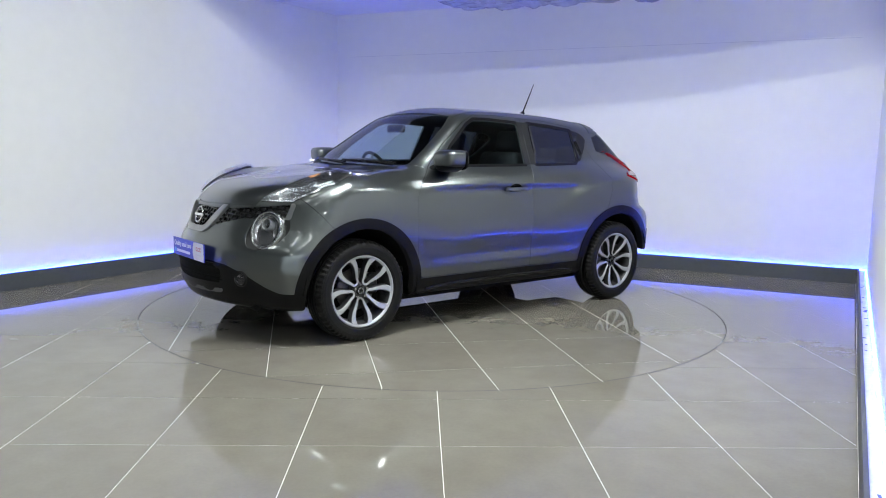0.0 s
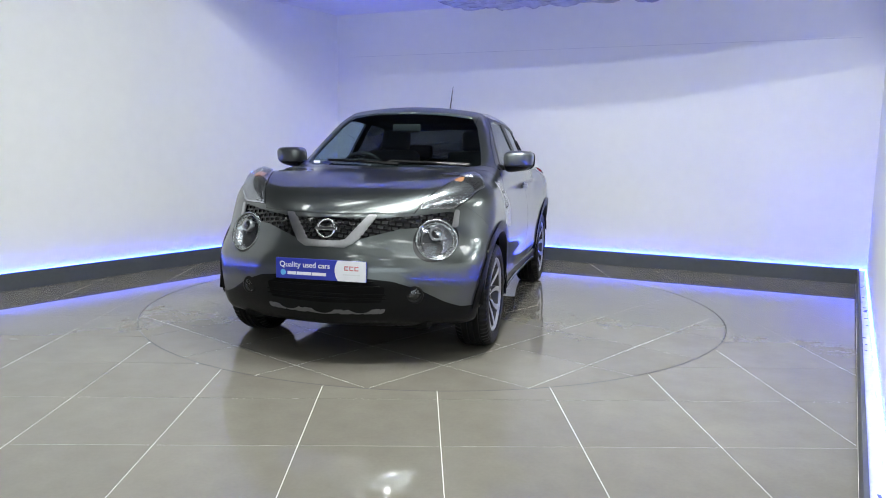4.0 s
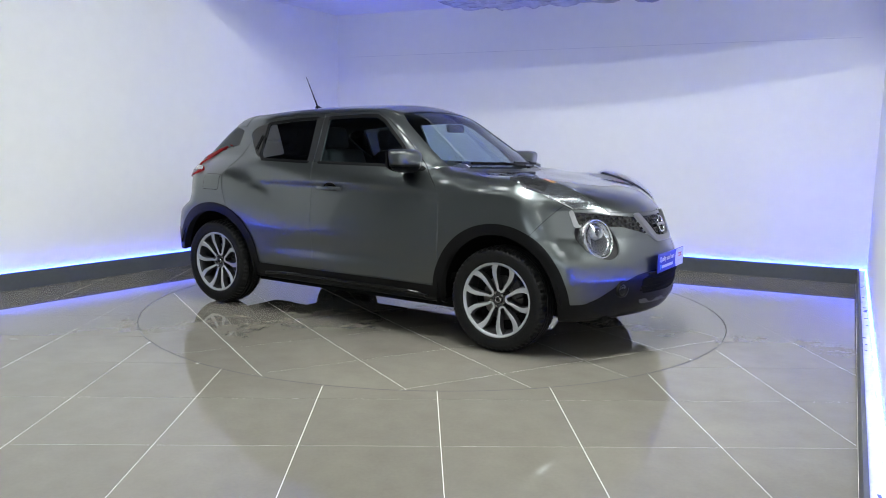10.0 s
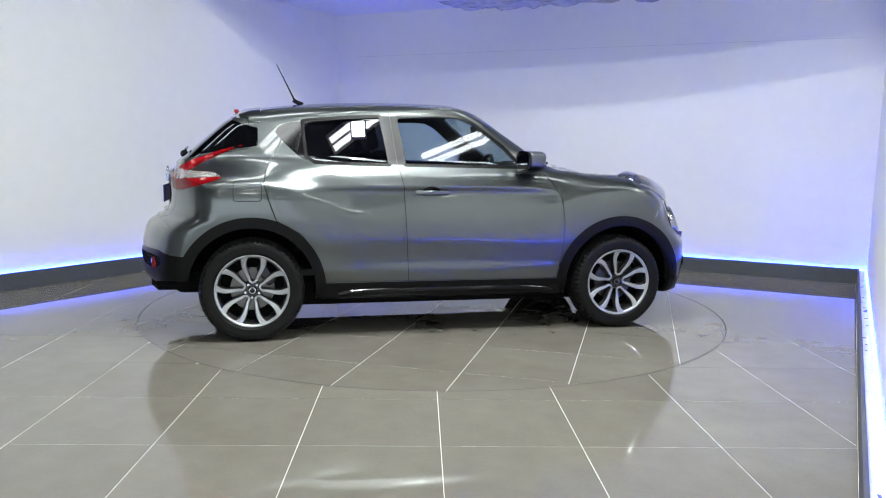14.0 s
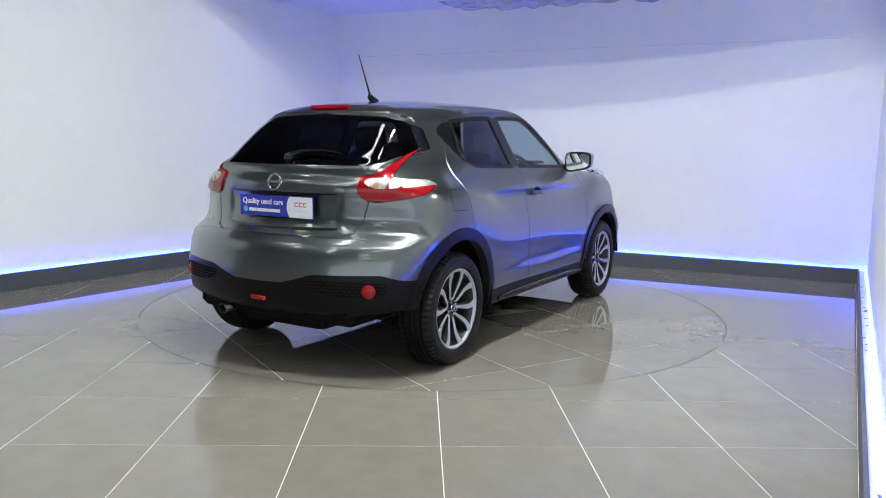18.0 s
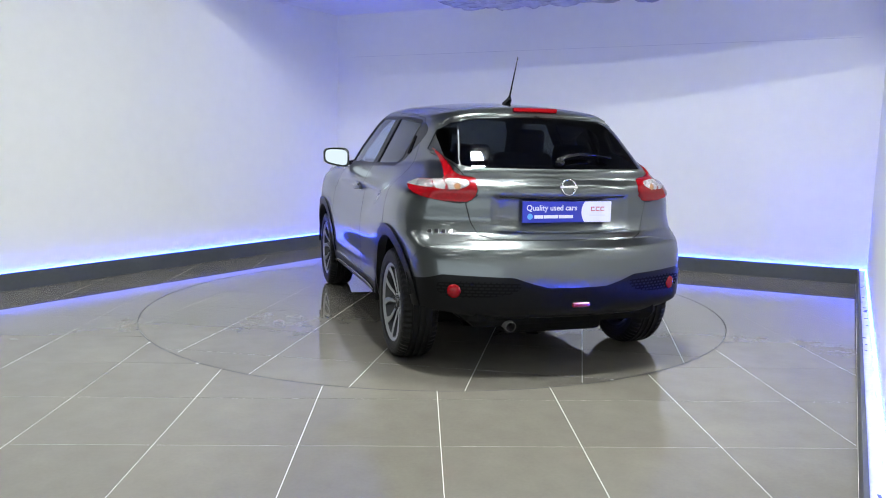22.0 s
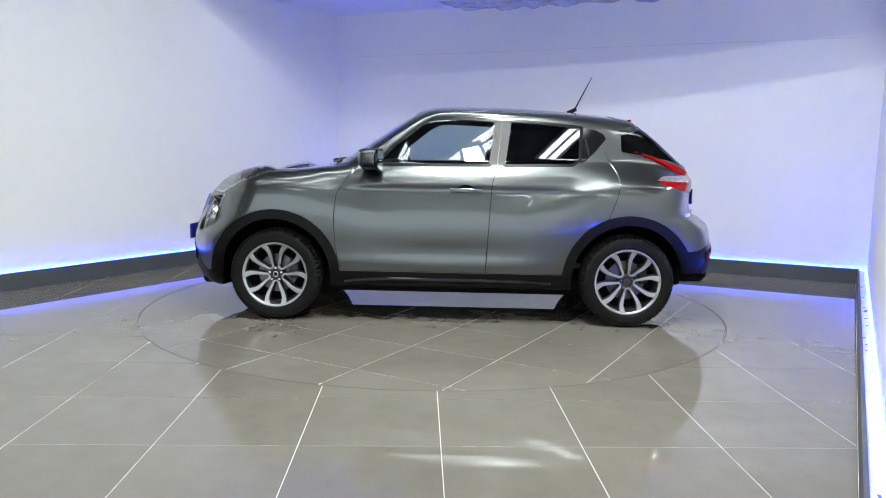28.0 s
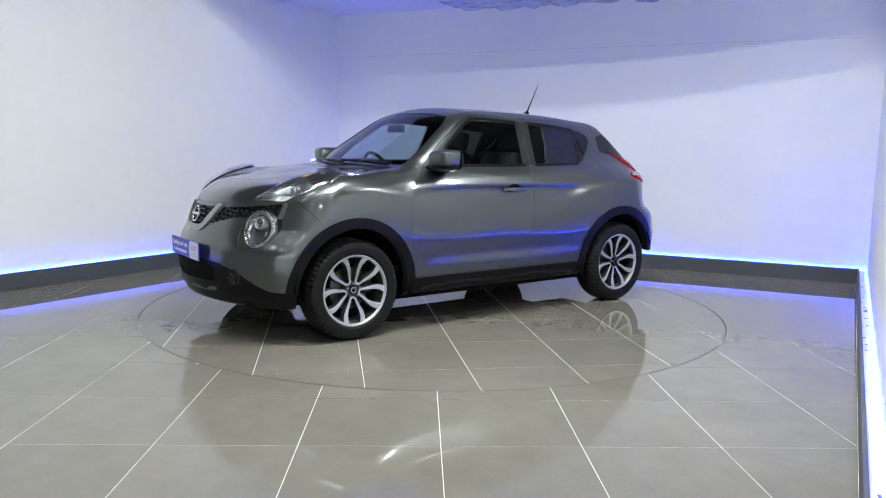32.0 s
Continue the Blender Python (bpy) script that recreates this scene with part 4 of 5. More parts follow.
    # wheel well
    for cx in (WHEEL_X, -WHEEL_X):
        bm = bmesh.new()
        for k in range(25):
            a0, a1 = (2, 190) if cx > 0 else (-10, 163)
            t = math.radians(a0 + (a1 - a0) * k / 24)
            for yy in (0.30, 0.86):
                bm.verts.new((cx + 0.43 * math.cos(t), yy * s, WHEEL_Z + 0.43 * math.sin(t)))
        bm.verts.ensure_lookup_table()
        for k in range(24):
            bm.faces.new([bm.verts[i] for i in (2 * k, 2 * k + 1, 2 * k + 3, 2 * k + 2)])
        bm.faces.new([bm.verts[2 * k] for k in range(25)])
        part("wheel_well", bm, MATT_BLACK, car, "dark wheel well lining")

# fuel flap on the right hand side
skin("fuel_flap", clip(base, grow(LID, -0.003)), PAINT, car, mirror=-1, offset=0.003, rim=0.006)
skin("fuel_flap_joint", clips(base, grow(LID, 0.001), outside(LID, -0.004)), TRIM, car, mirror=-1, offset=0.001, rim=0)

# front grille
fine = refine(clip(base, grow(GRILLE, 0.004)), 2)
grille = skin("grille", fine, MATT_BLACK, car, "black mesh grille with a bright V", offset=-0.035, rim=0.0, whole=True)


def lattice(p):
    u, v = np.abs(p[:, 1]) / 0.040, (p[:, 2] + 0.12 * np.abs(p[:, 1])) / 0.026
    row = np.floor(v)
    a = np.abs((u + 0.5 * (row % 2)) % 1 - 0.5) * 0.040
    b = np.abs(v % 1 - 0.5) * 0.026
    return np.minimum(0.020 - a, 0.013 - b) - 0.0036


skin("grille_mesh", clip(fine, lattice), GLOSS_BLACK, grille, "gloss black lattice", offset=-0.010, rim=0.014, whole=True)
VEE = both(on_end([(0.275, 0.868), (0.228, 0.868), (0.162, 0.788), (0.120, 0.733), (0.085, 0.724), (-0.2, 0.724), (-0.2, 0.690), (0.12, 0.690), (0.165, 0.712), (0.212, 0.772)]), lambda p: 1.4 - p[:, 0])
skin("grille_bar", clip(base, VEE), SATIN, grille, "brushed silver V bar", offset=0.012, rim=0.035, whole=True)
hook = both(on_end([(0.70, 0.90), (0.675, 0.90), (0.672, 0.812), (0.625, 0.806), (0.63, 0.795), (0.70, 0.80)]), lambda p: 1.4 - p[:, 0])
for s in (1, -1):
    skin("grille_edge", clip(base, hook), SATIN, grille, "satin silver edge", mirror=s, offset=0.002, rim=0.01)


def emblem(at, facing, parent, r):
    m = Matrix.Translation(at) @ Vector(facing).to_track_quat("Y", "Z").to_matrix().to_4x4()
    bm = revolve(bmesh.new(), [(r * 0.78, 0), (r * 0.80, 0.008), (r * 0.97, 0.008), (r, 0), (r * 0.78, 0)], 40, m)
    ring = part("emblem", closed(bm), CHROME, parent, "plain chrome ring emblem", smooth=True)
    part("emblem_bar", box(bmesh.new(), (r * 2.3, 0.012, r * 0.36), m @ pose(0, 0.004, 0), 0.003), CHROME, ring, "chrome bar")


emblem((2.000, 0.0, 0.792), (1, 0, 0.30), grille, 0.058)
emblem((-1.853, 0.0, 1.052), (-1, 0, 0.1), tailgate, 0.048)

# silver skid strip under the nose
skid = both(on_end([(-0.2, 0.326), (0.34, 0.350), (0.375, 0.345), (0.33, 0.322), (-0.2, 0.306)]), lambda p: 1.4 - p[:, 0])
bay = lambda p: np.minimum(np.hypot((np.abs(p[:, 1])) / 1.55, p[:, 2] - 0.366) - 0.052, np.hypot((np.abs(p[:, 1]) - 0.215) / 1.55, p[:, 2] - 0.374) - 0.052)
skin("skid_strip", clip(clip(refine(clip(base, skid), 1), skid), outside(bay)), SKID, front_apron, "dull silver scalloped skid strip", offset=0.010, rim=0.02, whole=True)
for z, w in ((0.505, 0.30), (0.478, 0.33), (0.43, 0.36), (0.405, 0.36)):
    path = []
    for y in np.linspace(-w, w, 15):
        h = surface_out(np.array([[1.0, abs(y), z]]), np.array([[1.0, 0.0, 0.0]]))[0]
        path.append(Vector((h[0] + 0.004, y, z)))
    part("intake_slat", strip(bmesh.new(), path, 0.010, 0.012, Vector((1, 0, 0))), MATT_BLACK, front_apron)
mouth = both(on_end([(-0.2, 0.51), (0.26, 0.508), (0.36, 0.47), (0.33, 0.385), (-0.2, 0.375)]), lambda p: 1.4 - p[:, 0])
skin("intake", clip(base, mouth), MATT_BLACK, front_apron, "dark lower intake", offset=0.0055, rim=0.002, whole=True)


# dealer sign boards over the two plate mounts
def words(text, size, m, mat, parent):
    cu = bpy.data.curves.new("lettering", "FONT")
    cu.body, cu.size, cu.extrude, cu.align_x, cu.align_y = text, size, 0.0006, "LEFT", "CENTER"
    cu.offset = 0.0007
    tmp = bpy.data.objects.new("tmp", cu)
    scene.collection.objects.link(tmp)
    me = bpy.data.meshes.new_from_object(tmp)
    bpy.data.objects.remove(tmp)
    bpy.data.curves.remove(cu)
    me.materials.clear()
    me.materials.append(mat)
    ob = new("lettering", me)
    ob.matrix_local = m
    ob.parent = parent
    ob["label"] = "white sign lettering"
    return ob


def sign_board(m, parent):
    """Local x runs along the words, z up, y out of the board's back."""
    W, H = 0.543, 0.117
    bm = box(bmesh.new(), (W, 0.008, H), m, 0.002)
    board = part("sign_board", bm, SIGN_BLUE, parent, "blue and white dealer sign board")
    bm = bmesh.new()
    pts = [(W / 2 - 0.001, -H / 2 + 0.001), (W / 2 - 0.001, H / 2 - 0.001), (0.105, H / 2 - 0.001)]
    pts += [(0.105 + 0.02 * (z / (H / 2)) ** 2 - 0.02, z) for z in np.linspace(H / 2 - 0.002, -H / 2 + 0.002, 9)]
    pts += [(0.105, -H / 2 + 0.001)]
    bm.faces.new([bm.verts.new(m @ Vector((x, -0.0048, z))) for x, z in pts[::-1]])
    bmesh.ops.recalc_face_normals(bm, faces=bm.faces)
    part("white_field", bm, SIGN_WHITE, board, "white end field")
    words("Quality used cars", 0.0435, m @ pose(-0.248, -0.0052, 0.022, 90, 0, 0), SIGN_WHITE, board)
    # second line, unreadable small lettering as bars
    x = -0.20
    bm = bmesh.new()
    for w in (0.052, 0.004, 0.088, 0.004, 0.086):
        if w > 0.01:
            box(bm, (w, 0.0012, 0.018), m @ pose(x + w / 2, -0.0048, -0.026))
        x += w
    part("line_bar", bm, SIGN_WHITE, board, "white bars of small print")
    bm = bmesh.new()
    disc(bm, 0.0165, m @ pose(-0.226, -0.0050, -0.024, 90, 0, 0), 24)
    part("round_mark", bm, SIGN_CYAN, board, "light blue round mark")
    bm = bmesh.new()
    for k in range(3):
        for dz, h in ((0.012, 0.006), (-0.012, 0.006)):
            box(bm, (0.024, 0.0012, h), m @ pose(0.155 + 0.030 * k, -0.0052, 0.016 + dz * 0.8))
        box(bm, (0.006, 0.0012, 0.024), m @ pose(0.146 + 0.030 * k, -0.0052, 0.016))
    part("red_mark", bm, SIGN_RED, board, "pale red mark")
    part("line_bar", box(bmesh.new(), (0.10, 0.0012, 0.007), m @ pose(0.185, -0.0048, -0.020)), FRAME_WHITE, board, "grey bar of small print")
    return board


sign_board(pose(2.083, 0.0, 0.566, 0, 0, 90), bumper)
sign_board(pose(-1.850, 0.0, 0.916, 0, 0, -90), tailgate)

# rear details
lip = both(on_end([(-0.2, 1.003), (0.385, 1.003), (0.41, 1.012), (0.37, 1.065), (0.30, 1.082), (-0.2, 1.090)]), lambda p: p[:, 0] + 1.5)
skin("plate_hood", clip(base, lip), PAINT, tailgate, "raised grey plate hood", offset=0.006, rim=0.03, whole=True)
# black strip on the surface stands for the shade under the hood
path = [Vector((surface_out(np.array([[-1.0, abs(y), 0.998]]), np.array([[-1.0, 0.0, 0.0]]))[0][0] - 0.001, y, 0.996)) for y in np.linspace(-0.385, 0.385, 17)]
part("handle_recess", strip(bmesh.new(), path, lambda t: 0.020 * math.sin(math.pi * (0.05 + 0.9 * t)) ** 0.5, 0.006, Vector((-1, 0, 0))), GLOSS_BLACK, tailgate, "black strip, drawn shade under the plate hood")
path = [Vector((surface_out(np.array([[-1.0, abs(y), 0.806]]), np.array([[-1.0, 0.0, 0.0]]))[0][0] - 0.004, y, 0.806 + 0.01 * (y / 0.4) ** 2)) for y in np.linspace(-0.40, 0.40, 17)]
part("tailgate_crease", strip(bmesh.new(), path, lambda t: 0.016 * math.sin(math.pi * (0.06 + 0.88 * t)), 0.012, Vector((-1, 0, 0))), PAINT, tailgate, "raised pressing line")
bk = [Vector((-1.372 + 0.20 * y * y, y, 1.488)) for y in np.linspace(-0.14, 0.14, 9)]
part("brake_light", strip(bmesh.new(), bk, 0.026, 0.03, Vector((-1, 0, 0.2))), RED_LENS, roof_spoiler, "red high-level brake light")
part("rear_fog_light", box(bmesh.new(), (0.03, 0.105, 0.026), pose(-2.012, -0.02, 0.425), 0.006), RED_DEEP, rear_apron, "red rear fog light")
bm = revolve(bmesh.new(), [(0.026, 0.0), (0.031, 0.0), (0.032, -0.16), (0.026, -0.16), (0.026, 0.0)], 24, Matrix.Translation((-1.93, 0.352, 0.300)) @ Vector((-1, 0, -0.12)).to_track_quat("Y", "Z").to_matrix().to_4x4())
part("exhaust_pipe", closed(bm), STEEL, car, "steel exhaust tailpipe", smooth=True)
# wiper
def on_back(y, z, out):
    h = surface_out(np.array([[-1.0, y, z]]), np.array([[-1.0, 0.0, 0.0]]))
    return Vector((h + field_normal(h) * out)[0])


wp = [on_back(y, z, 0.022) for y, z in ((0.02, 1.18), (-0.06, 1.205), (-0.14, 1.215), (-0.24, 1.212), (-0.34, 1.20))]
wiper = part("rear_wiper", strip(bmesh.new(), wp, lambda t: 0.024 - 0.014 * t, 0.014, Vector((-1, 0, 0.6))), GLOSS_BLACK, tailgate, "black rear wiper")
bm = bmesh.new()
bmesh.ops.create_uvsphere(bm, u_segments=16, v_segments=10, radius=0.028, matrix=Matrix.Translation(on_back(0.0, 1.178, 0.008)))
part("wiper_boss", bm, GLOSS_BLACK, wiper, smooth=True)
for k in range(4):
    at = on_back(0.742 - 0.034 * k, 0.802, 0.003)
    out = Vector(field_normal(np.array([at]))[0])
    m = Matrix.Translation(at) @ out.to_track_quat("Y", "Z").to_matrix().to_4x4()
    part("name_bar", box(bmesh.new(), (0.026, 0.006, 0.024), m, 0.002), CHROME, car, "small chrome badge bar")
# antenna
bm = bmesh.new()
strip(bm, [Vector((-0.90, 0, 1.552)), Vector((-0.94, 0, 1.568)), Vector((-0.97, 0, 1.585))], lambda t: 0.05 - 0.03 * t, 0.03, Vector((0, 0, 1)))
ant = part("antenna", bm, TRIM, car, "black roof antenna")
a, b = Vector((-0.955, 0, 1.575)), Vector((-1.085, 0.0, 1.835))
bm = bmesh.new()
bmesh.ops.create_cone(bm, cap_ends=True, segments=8, radius1=0.0065, radius2=0.0025, depth=(b - a).length, matrix=Matrix.Translation((a + b) / 2) @ (b - a).to_track_quat("Z", "Y").to_matrix().to_4x4())
part("mast", bm, GLOSS_BLACK, ant, "thin mast")


# ---- wheels ----
def make_wheel():
    """One wheel at the origin, its outer face towards +y."""
    hub = new("wheel")
    R = WHEEL_R
    prof = [(0.226, -0.095), (0.25, -0.105), (0.29, -0.108), (0.315, -0.100), (R - 0.008, -0.086)]
    for g in (-0.055, -0.018, 0.018, 0.055):
        prof += [(R - 0.001, g - 0.013), (R, g - 0.0045), (R - 0.009, g - 0.0035), (R - 0.009, g + 0.0035), (R, g + 0.0045), (R - 0.001, g + 0.013)]
    prof += [(R - 0.008, 0.086), (0.315, 0.100), (0.30, 0.106), (0.285, 0.109), (0.25, 0.107), (0.238, 0.101), (0.233, 0.092)]

    def tread(i, k):
        edge = i in (3, 4, 5, 6) or i in (27, 28, 29, 30)
        return 0.006 if edge and k % 2 else 0.0
    part("tyre", closed(revolve(bmesh.new(), prof, 120, wave=tread)), RUBBER, hub, "black rubber tyre", smooth=False)
    # barrel and lip
    barrel = [(0.232, 0.088), (0.236, 0.094), (0.234, 0.098), (0.225, 0.094), (0.215, 0.080), (0.205, 0.03), (0.205, -0.09), (0.225, -0.095)]
    rimob = part("rim", closed(revolve(bmesh.new(), barrel, 64)), ALLOY_DARK, hub, "machined two-tone alloy rim", smooth=True)
    part("rim_lip", closed(revolve(bmesh.new(), [(0.218, 0.086), (0.226, 0.0965), (0.234, 0.0995), (0.2365, 0.095)], 64)), MACHINED, rimob, "bright lip", smooth=True)
    for k in range(5):
        mid = math.radians(72 * k + 54)
        ahead, aside = Vector((math.cos(mid), 0, math.sin(mid))), Vector((-math.sin(mid), 0, math.cos(mid)))
        line = []
        for i in range(13):
            t = 1 - i / 12
            r, a = 0.082 + t * 0.146, math.radians(17.5 + 5.0 * math.sin(math.pi * 0.8 * t) - 6.0 * t * t)
            line.append((r * math.cos(a), r * math.sin(a)))
        r0, w0 = line[-1]
        turn = [(r0 - 0.028 * math.sin(math.pi * i / 10), w0 * math.cos(math.pi * i / 10)) for i in range(1, 10)]
        line = line + turn + [(u, -v) for u, v in line[::-1]]
        face, flank = bmesh.new(), bmesh.new()
        for which, target in ((0, face), (1, flank)):
            rows = []
            for i, (u, v) in enumerate(line):
                u0, v0 = line[max(i - 1, 0)]
                u1, v1 = line[min(i + 1, len(line) - 1)]
                s_ = (aside * (u1 - u0) - ahead * (v1 - v0)).normalized()
                r = math.hypot(u, v)
                t = max(0.0, min(1.0, (r - 0.05) / 0.176))
                half = 0.0068 + 0.0052 * min(1.0, t / 0.5) + 0.0085 * max(0.0, (t - 0.40) / 0.60) ** 1.5
                y = 0.060 + 0.032 * t ** 1.2
                p = ahead * u + aside * v
                edge = ((-1.0, 0.004), (-0.8, 0.0), (0.8, 0.0), (1.0, 0.004)) if which == 0 else ((-1.0, 0.0045), (-1.3, 0.045), (1.3, 0.045), (1.0, 0.0045))
                rows.append([target.verts.new(p + s_ * half * e + Vector((0, y - d_, 0))) for e, d_ in edge])
            for p, q in zip(rows, rows[1:]):
                for i in range(3):
                    target.faces.new((p[i], p[i + 1], q[i + 1], q[i]))
            closed(target)
        part("spoke", face, MACHINED, rimob, "machined double spoke face")
        part("spoke_side", flank, ALLOY_DARK, rimob, "dark spoke flank")
    part("hub", closed(revolve(bmesh.new(), [(0.0, 0.056), (0.044, 0.056), (0.052, 0.050), (0.056, 0.0)], 40)), ALLOY_DARK, rimob, smooth=False)
    part("centre_cap", closed(revolve(bmesh.new(), [(0.0, 0.069), (0.022, 0.069), (0.027, 0.066), (0.030, 0.052)], 32)), GLOSS_BLACK, rimob, "black centre cap", smooth=True)
    part("cap_ring", closed(revolve(bmesh.new(), [(0.015, 0.0690), (0.016, 0.0705), (0.020, 0.0705), (0.021, 0.069)], 32)), CHROME, rimob, "chrome ring")
    for k in range(5):
        t = math.radians(72 * k + 90)
        bm = bmesh.new()
        bmesh.ops.create_cone(bm, cap_ends=True, segments=6, radius1=0.011, radius2=0.009, depth=0.03, matrix=pose(0.045 * math.cos(t), 0.058, 0.045 * math.sin(t), -90))
        part("wheel_nut", bm, CHROME, rimob, "chrome wheel nut")
    part("brake_disc", closed(revolve(bmesh.new(), [(0.06, 0.0), (0.14, 0.0), (0.14, -0.02), (0.06, -0.02)], 40)), STEEL, hub, "steel brake disc")
    bm = bmesh.new()
    box(bm, (0.07, 0.06, 0.14), pose(-0.125, -0.005, 0.03), 0.01)
    part("brake_caliper", bm, ALLOY_DARK, hub)
    bm = bmesh.new()
    disc(bm, 0.204, pose(0, -0.03, 0, 90), 40)
    part("dust_shield", bm, MATT_BLACK, hub)
    return hub


wheel = make_wheel()
wheel.matrix_basis = pose(WHEEL_X, 0.755, WHEEL_Z)
first = True
for x in (WHEEL_X, -WHEEL_X):
    for s in (1, -1):
        if first:
            w, first = wheel, False
        else:
            w = copy_thing(wheel, pose(x, 0.755 * s, WHEEL_Z, 0, {1: 0, -1: 24}[s] + (9 if x < 0 else 0), 0 if s > 0 else 180))
        w.parent = car

# ---- cabin ----
def cushion(name, size, m, mat, bevel, parent, label=""):
    return part(name, box(bmesh.new(), size, m, bevel, 3), mat, parent, label, smooth=True)


for s in (1, -1):
    seat = cushion("front_seat", (0.50, 0.48, 0.16), pose(0.02, 0.36 * s, 0.60, 0, -8), FABRIC, 0.06, car, "dark fabric front seat")
    cushion("backrest", (0.15, 0.46, 0.62), pose(-0.31, 0.36 * s, 0.93, 0, -20), FABRIC, 0.06, seat)
    cushion("headrest", (0.10, 0.25, 0.17), pose(-0.46, 0.36 * s, 1.315, 0, -12), FABRIC, 0.045, seat)
    for dy in (-0.05, 0.05):
        bm = bmesh.new()
        bmesh.ops.create_cone(bm, cap_ends=True, segments=8, radius1=0.006, radius2=0.006, depth=0.14, matrix=pose(-0.44, 0.36 * s + dy, 1.23, 0, -16))
        part("headrest_post", bm, CHROME, seat)
    cushion("rear_headrest", (0.09, 0.24, 0.15), pose(-1.19, 0.34 * s, 1.21, 0, -14), FABRIC, 0.04, car, "dark rear headrest")
bench = cushion("rear_seat", (0.48, 1.22, 0.16), pose(-0.78, 0, 0.64, 0, -6), FABRIC, 0.05, car, "dark fabric rear bench")
cushion("backrest", (0.14, 1.20, 0.52), pose(-1.09, 0, 0.90, 0, -22), FABRIC, 0.05, bench)
dash = cushion("dashboard", (0.52, 1.36, 0.30), pose(0.74, 0, 0.955, 0, 8), PLASTIC, 0.09, car, "dark moulded dashboard")
cushion("instrument_hood", (0.22, 0.36, 0.11), pose(0.56, -0.36, 1.10, 0, 8), PLASTIC, 0.05, dash)
cushion("centre_console", (0.75, 0.22, 0.34), pose(0.35, 0, 0.70), PLASTIC, 0.06, dash)
bm = bmesh.new()
sm = pose(0.36, -0.36, 1.045, 0, -66, 0)
rings = []
for k in range(40):
    t = 2 * math.pi * k / 40
    c = Vector((math.cos(t), math.sin(t), 0))
    rings.append([bm.verts.new(sm @ (c * (0.178 + 0.014 * math.cos(a)) + Vector((0, 0, 0.014 * math.sin(a))))) for a in np.linspace(0, 2 * math.pi, 9)[:-1]])
for k in range(40):
    for i in range(8):
        bm.faces.new((rings[k][i], rings[k][(i + 1) % 8], rings[(k + 1) % 40][(i + 1) % 8], rings[(k + 1) % 40][i]))
closed(bm)
sw = part("steering_wheel", bm, PLASTIC, car, "dark leather steering wheel", smooth=True)
bm = box(bmesh.new(), (0.13, 0.15, 0.05), sm @ pose(0, 0, -0.01), 0.02, 2)
box(bm, (0.03, 0.34, 0.02), sm @ pose(0.01, 0, -0.01), 0.005)
box(bm, (0.17, 0.03, 0.02), sm @ pose(-0.09, 0, -0.01), 0.005)
part("wheel_boss", bm, PLASTIC, sw)
cushion("interior_mirror", (0.03, 0.22, 0.06), pose(0.42, 0.0, 1.40, 0, -10), PLASTIC, 0.015, car, "black interior mirror")
part("cabin_floor", box(bmesh.new(), (2.4, 1.4, 0.04), pose(-0.35, 0, 0.42)), PLASTIC, car, "dark cabin floor")
part("parcel_shelf", box(bmesh.new(), (0.42, 1.05, 0.03), pose(-1.38, 0, 1.09), 0.008), PLASTIC, car, "dark parcel shelf")
bm = bmesh.new()
box(bm, (0.004, 0.045, 0.03), Matrix.Translation((0.862, -0.545, 1.142)) @ pose(0, 0, 0, 0, -58, 30), 0.001)
part("screen_sticker", bm, SIGN_WHITE, car, "small white windscreen sticker")
part("underbody", box(bmesh.new(), (2.75, 1.24, 0.20), pose(0.12, 0, 0.28), 0.03), MATT_BLACK, car, "dark underbody")
# plain blocks under the car, added to deepen the shade on the ground
part("rear_floor_pan", box(bmesh.new(), (0.70, 1.16, 0.16), pose(-1.56, 0, 0.375), 0.04), MATT_BLACK, car, "dark boot floor pan")
part("silencer", box(bmesh.new(), (0.26, 0.62, 0.13), pose(-1.66, 0.02, 0.285), 0.05, 3), MATT_BLACK, car, "dull exhaust silencer")
part("engine_undertray", box(bmesh.new(), (0.52, 1.18, 0.06), pose(1.62, 0, 0.245), 0.02), MATT_BLACK, car, "dark engine undertray")
for cx in (WHEEL_X, -WHEEL_X):
    bm = bmesh.new()
    bmesh.ops.create_cone(bm, cap_ends=True, segments=16, radius1=0.045, radius2=0.045, depth=1.30, matrix=pose(cx, 0, WHEEL_Z - 0.03, 90))
    part("axle_beam", bm, MATT_BLACK, car, "dark axle beam", smooth=True)


def on_screen(y, z, out):
    h = surface_out(np.array([[0.2, y, z]]), np.array([[1.0, 0.0, 0.0]]))
    return Vector((h + field_normal(h) * out)[0])


for ya, yb in ((0.58, 0.02), (0.10, -0.46)):
    path = [on_screen(ya + (yb - ya) * k / 8, 1.136 + 0.012 * k / 8, 0.012) for k in range(9)]
    wipe = part("windscreen_wiper", strip(bmesh.new(), path, 0.016, 0.014, Vector((1, 0, 0.8))), TRIM, car, "black windscreen wiper")
    arm = [on_screen(ya, 1.128, 0.01), on_screen(ya * 0.6 + yb * 0.4, 1.132, 0.022), on_screen(ya * 0.45 + yb * 0.55, 1.142, 0.02)]
    part("wiper_arm", strip(bmesh.new(), arm, 0.014, 0.012, Vector((1, 0, 0.8))), TRIM, wipe)


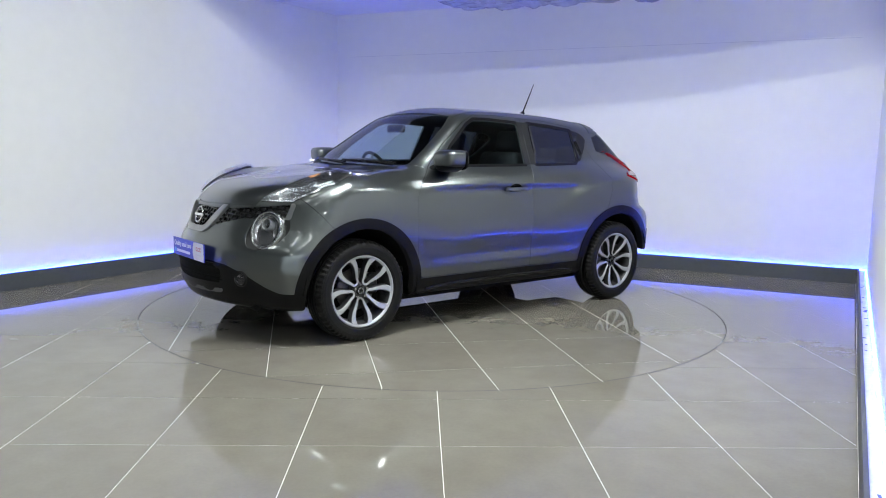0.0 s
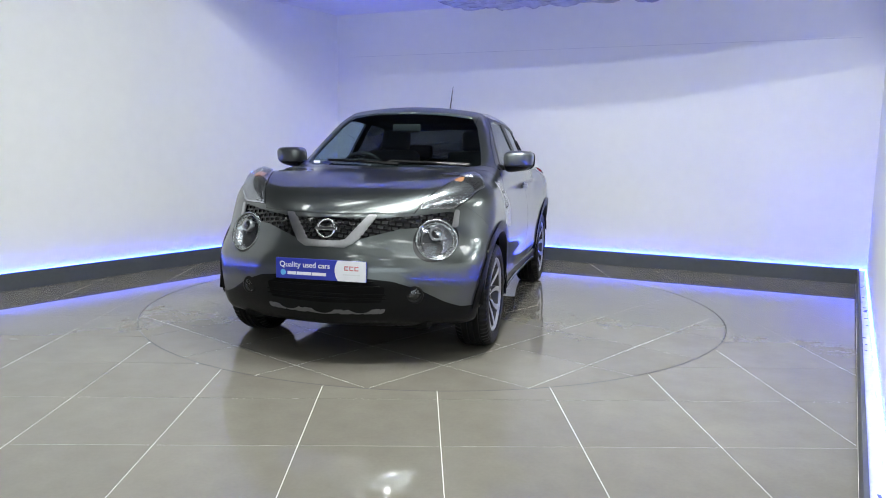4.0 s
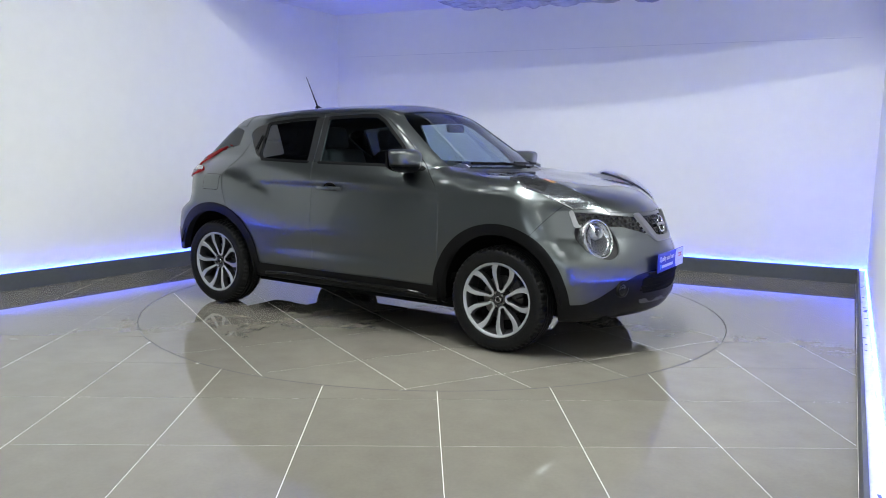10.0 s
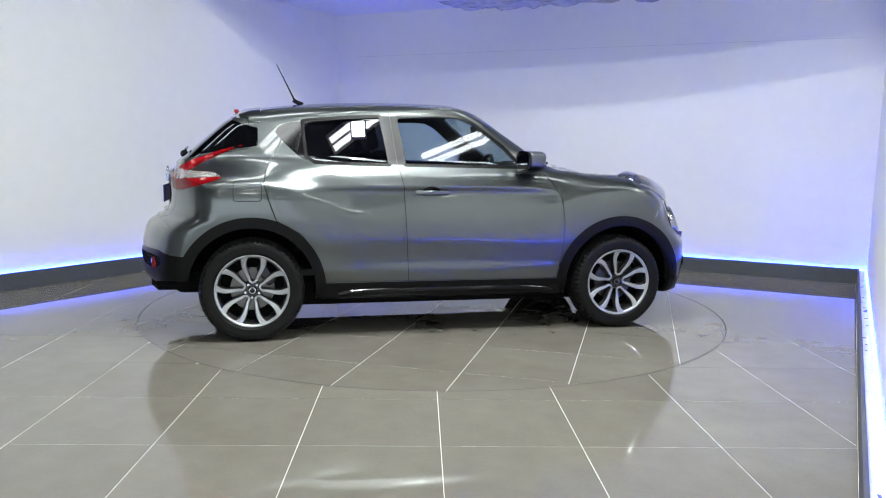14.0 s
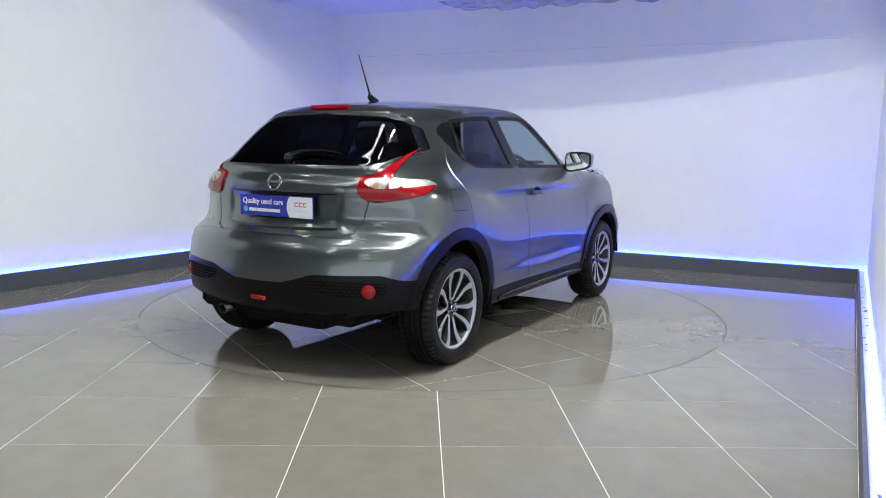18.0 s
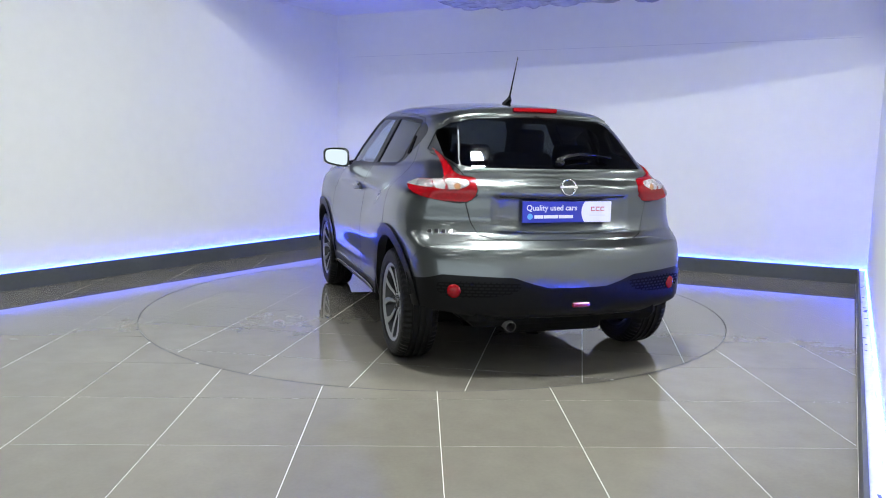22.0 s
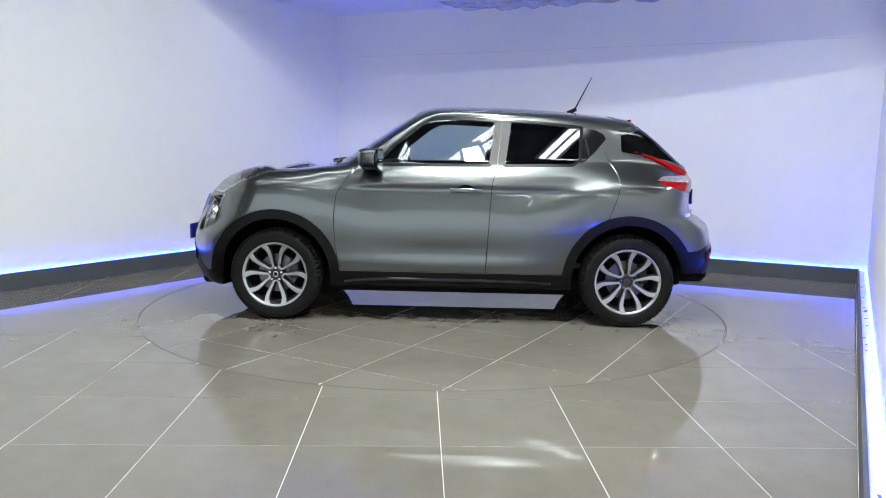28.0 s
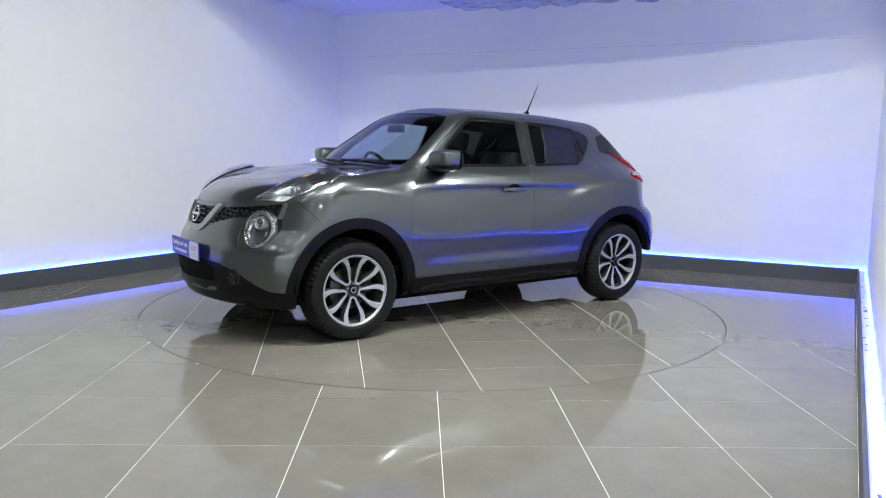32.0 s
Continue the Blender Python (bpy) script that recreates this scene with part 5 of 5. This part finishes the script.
# ---- tiled floor and turning platform ----
def clip_poly(poly, a, b):
    """Keep what lies to the right of the line a-b (plan)."""
    out = []
    n = len(poly)
    side = [(b - a).x * (q - a).y - (b - a).y * (q - a).x for q in poly]
    for i in range(n):
        j = (i + 1) % n
        if side[i] <= 0:
            out.append(poly[i])
        if (side[i] <= 0) != (side[j] <= 0):
            out.append(poly[i] + (poly[j] - poly[i]) * (side[i] / (side[i] - side[j])))
    return out


def cut_circle(poly, c, r, outside):
    """The outline with the part inside (or outside) a circle cut off along the arc."""
    fine = []
    n = len(poly)
    for i in range(n):
        for k in range(24):
            fine.append(poly[i].lerp(poly[(i + 1) % n], k / 24))
    keep = [((q - c).length >= r) == outside for q in fine]
    if all(keep):
        return poly
    if not any(keep):
        return []
    out = []
    m = len(fine)
    first = next(i for i in range(m) if keep[i] and not keep[i - 1])
    i = first
    while i < first + m:
        q = fine[i % m]
        if keep[i % m]:
            out.append(q)
            i += 1
            continue
        a = out[-1]
        while i < first + m and not keep[i % m]:
            i += 1
        e = fine[i % m]
        ta, te = math.atan2(*(a - c).yx), math.atan2(*(e - c).yx)
        d = (te - ta + math.pi) % (2 * math.pi) - math.pi
        for k in range(0, 9):
            t = ta + d * k / 8
            out.append(c + Vector((math.cos(t), math.sin(t))) * r)
    return out


JOINT = 0.0015
TILE_TOP = 0.0


def tile_mesh(poly):
    bm = bmesh.new()
    inner = [Vector(q) for q in poly]
    top = [bm.verts.new((q.x, q.y, TILE_TOP)) for q in inner]
    low = [bm.verts.new((q.x, q.y, TILE_TOP - 0.006)) for q in inner]
    bm.faces.new(top)
    n = len(inner)
    for i in range(n):
        bm.faces.new((low[i], low[(i + 1) % n], top[(i + 1) % n], top[i]))
    bmesh.ops.remove_doubles(bm, verts=bm.verts, dist=0.0004)
    return bm


def square(i, j):
    x0, y0, x1, y1 = i * TILE + JOINT, j * TILE + JOINT, (i + 1) * TILE - JOINT, (j + 1) * TILE - JOINT
    return [Vector(q) for q in ((x0, y0), (x1, y0), (x1, y1), (x0, y1))]


floor = tagged(new("floor"), kind="structure")
pivot = Vector(CENTRE)
bm = bmesh.new()
prism(bm, [(-9, -9), (9, -9), (9, 9), (-9, 9)], -0.2, -0.0009)
tagged(part("ground", bm, GROUT), kind="structure")
far_bm = bmesh.new()
near_shared = {}
lines = (left, back, right)
for i in range(-10, 12):
    for j in range(-8, 14):
        poly = square(i, j)
        mid = Vector(((i + 0.5) * TILE, (j + 0.5) * TILE))
        inside = all(((b - a).x * (mid - a).y - (b - a).y * (mid - a).x) < 0.75 * (b - a).length for a, b in lines)
        if not inside or mid.y < -4.6:
            continue
        whole = True
        for a, b in lines:
            before = len(poly)
            got = clip_poly(poly, *side_of(a, b, -0.002)) if poly else poly
            whole &= got == poly
            poly = got
        if len(poly) < 3:
            continue
        got = cut_circle(poly, pivot, PLATFORM_R + 0.0015, True)
        whole &= got is poly
        poly = got
        if len(poly) < 3:
            continue
        if mid.y < -4.6 or mid.x > 5.2 or mid.x < -5.6:
            continue
        if whole and "tile" in near_shared:
            ob = new("tile", near_shared["tile"])
            ob.location = ((i * TILE), (j * TILE), 0)
            ob.parent = floor
            continue
        if whole:
            poly = [q - Vector((i * TILE, j * TILE)) for q in poly]
        ob = part("tile", tile_mesh(poly), TILE_MAT, floor)
        if whole:
            near_shared["tile"] = ob.data
            ob.location = ((i * TILE), (j * TILE), 0)

platform = tagged(new("turntable"), "round grey-tiled car turntable set flush in the floor", "turntable")
turn_back = Matrix.Rotation(radians(-TILES_MEET), 2)
bm = bmesh.new()
bmesh.ops.create_circle(bm, cap_ends=True, radius=PLATFORM_R - 0.004, segments=128, matrix=pose(0, 0, -0.0007))
part("base_plate", bm, GROUT, platform)
bm = bmesh.new()
ring = []
for k in range(160):
    t = 2 * math.pi * k / 160
    ring.append([bm.verts.new((math.cos(t) * r, math.sin(t) * r, z)) for r, z in ((PLATFORM_R - 0.0075, -0.005), (PLATFORM_R - 0.0065, -0.0002), (PLATFORM_R + 0.0009, -0.0002), (PLATFORM_R + 0.0013, -0.005))])
for k in range(160):
    a, b = ring[k], ring[(k + 1) % 160]
    for q in range(3):
        bm.faces.new((a[q], a[q + 1], b[q + 1], b[q]))
bmesh.ops.recalc_face_normals(bm, faces=bm.faces)
part("edge_ring", bm, RIM_STEEL, platform, "dark steel edge ring")
for i in range(-6, 7):
    for j in range(0, 10):
        poly = cut_circle(square(i, j), pivot, PLATFORM_R - 0.007, False)
        if len(poly) < 3:
            continue
        poly = [turn_back @ (q - pivot) for q in poly]
        part("tile", tile_mesh(poly), TILE_MAT, platform)


def motions():
    rows = [(t, pose(*CENTRE, 0, 0, 0, a)) for t, a in TURN]
    walk(platform, rows)
    offset = pose(*CAR_ON_PLATFORM, 0.0, 0, 0, 0.5)
    walk(car, [(t, m @ offset) for t, m in rows])


motions()
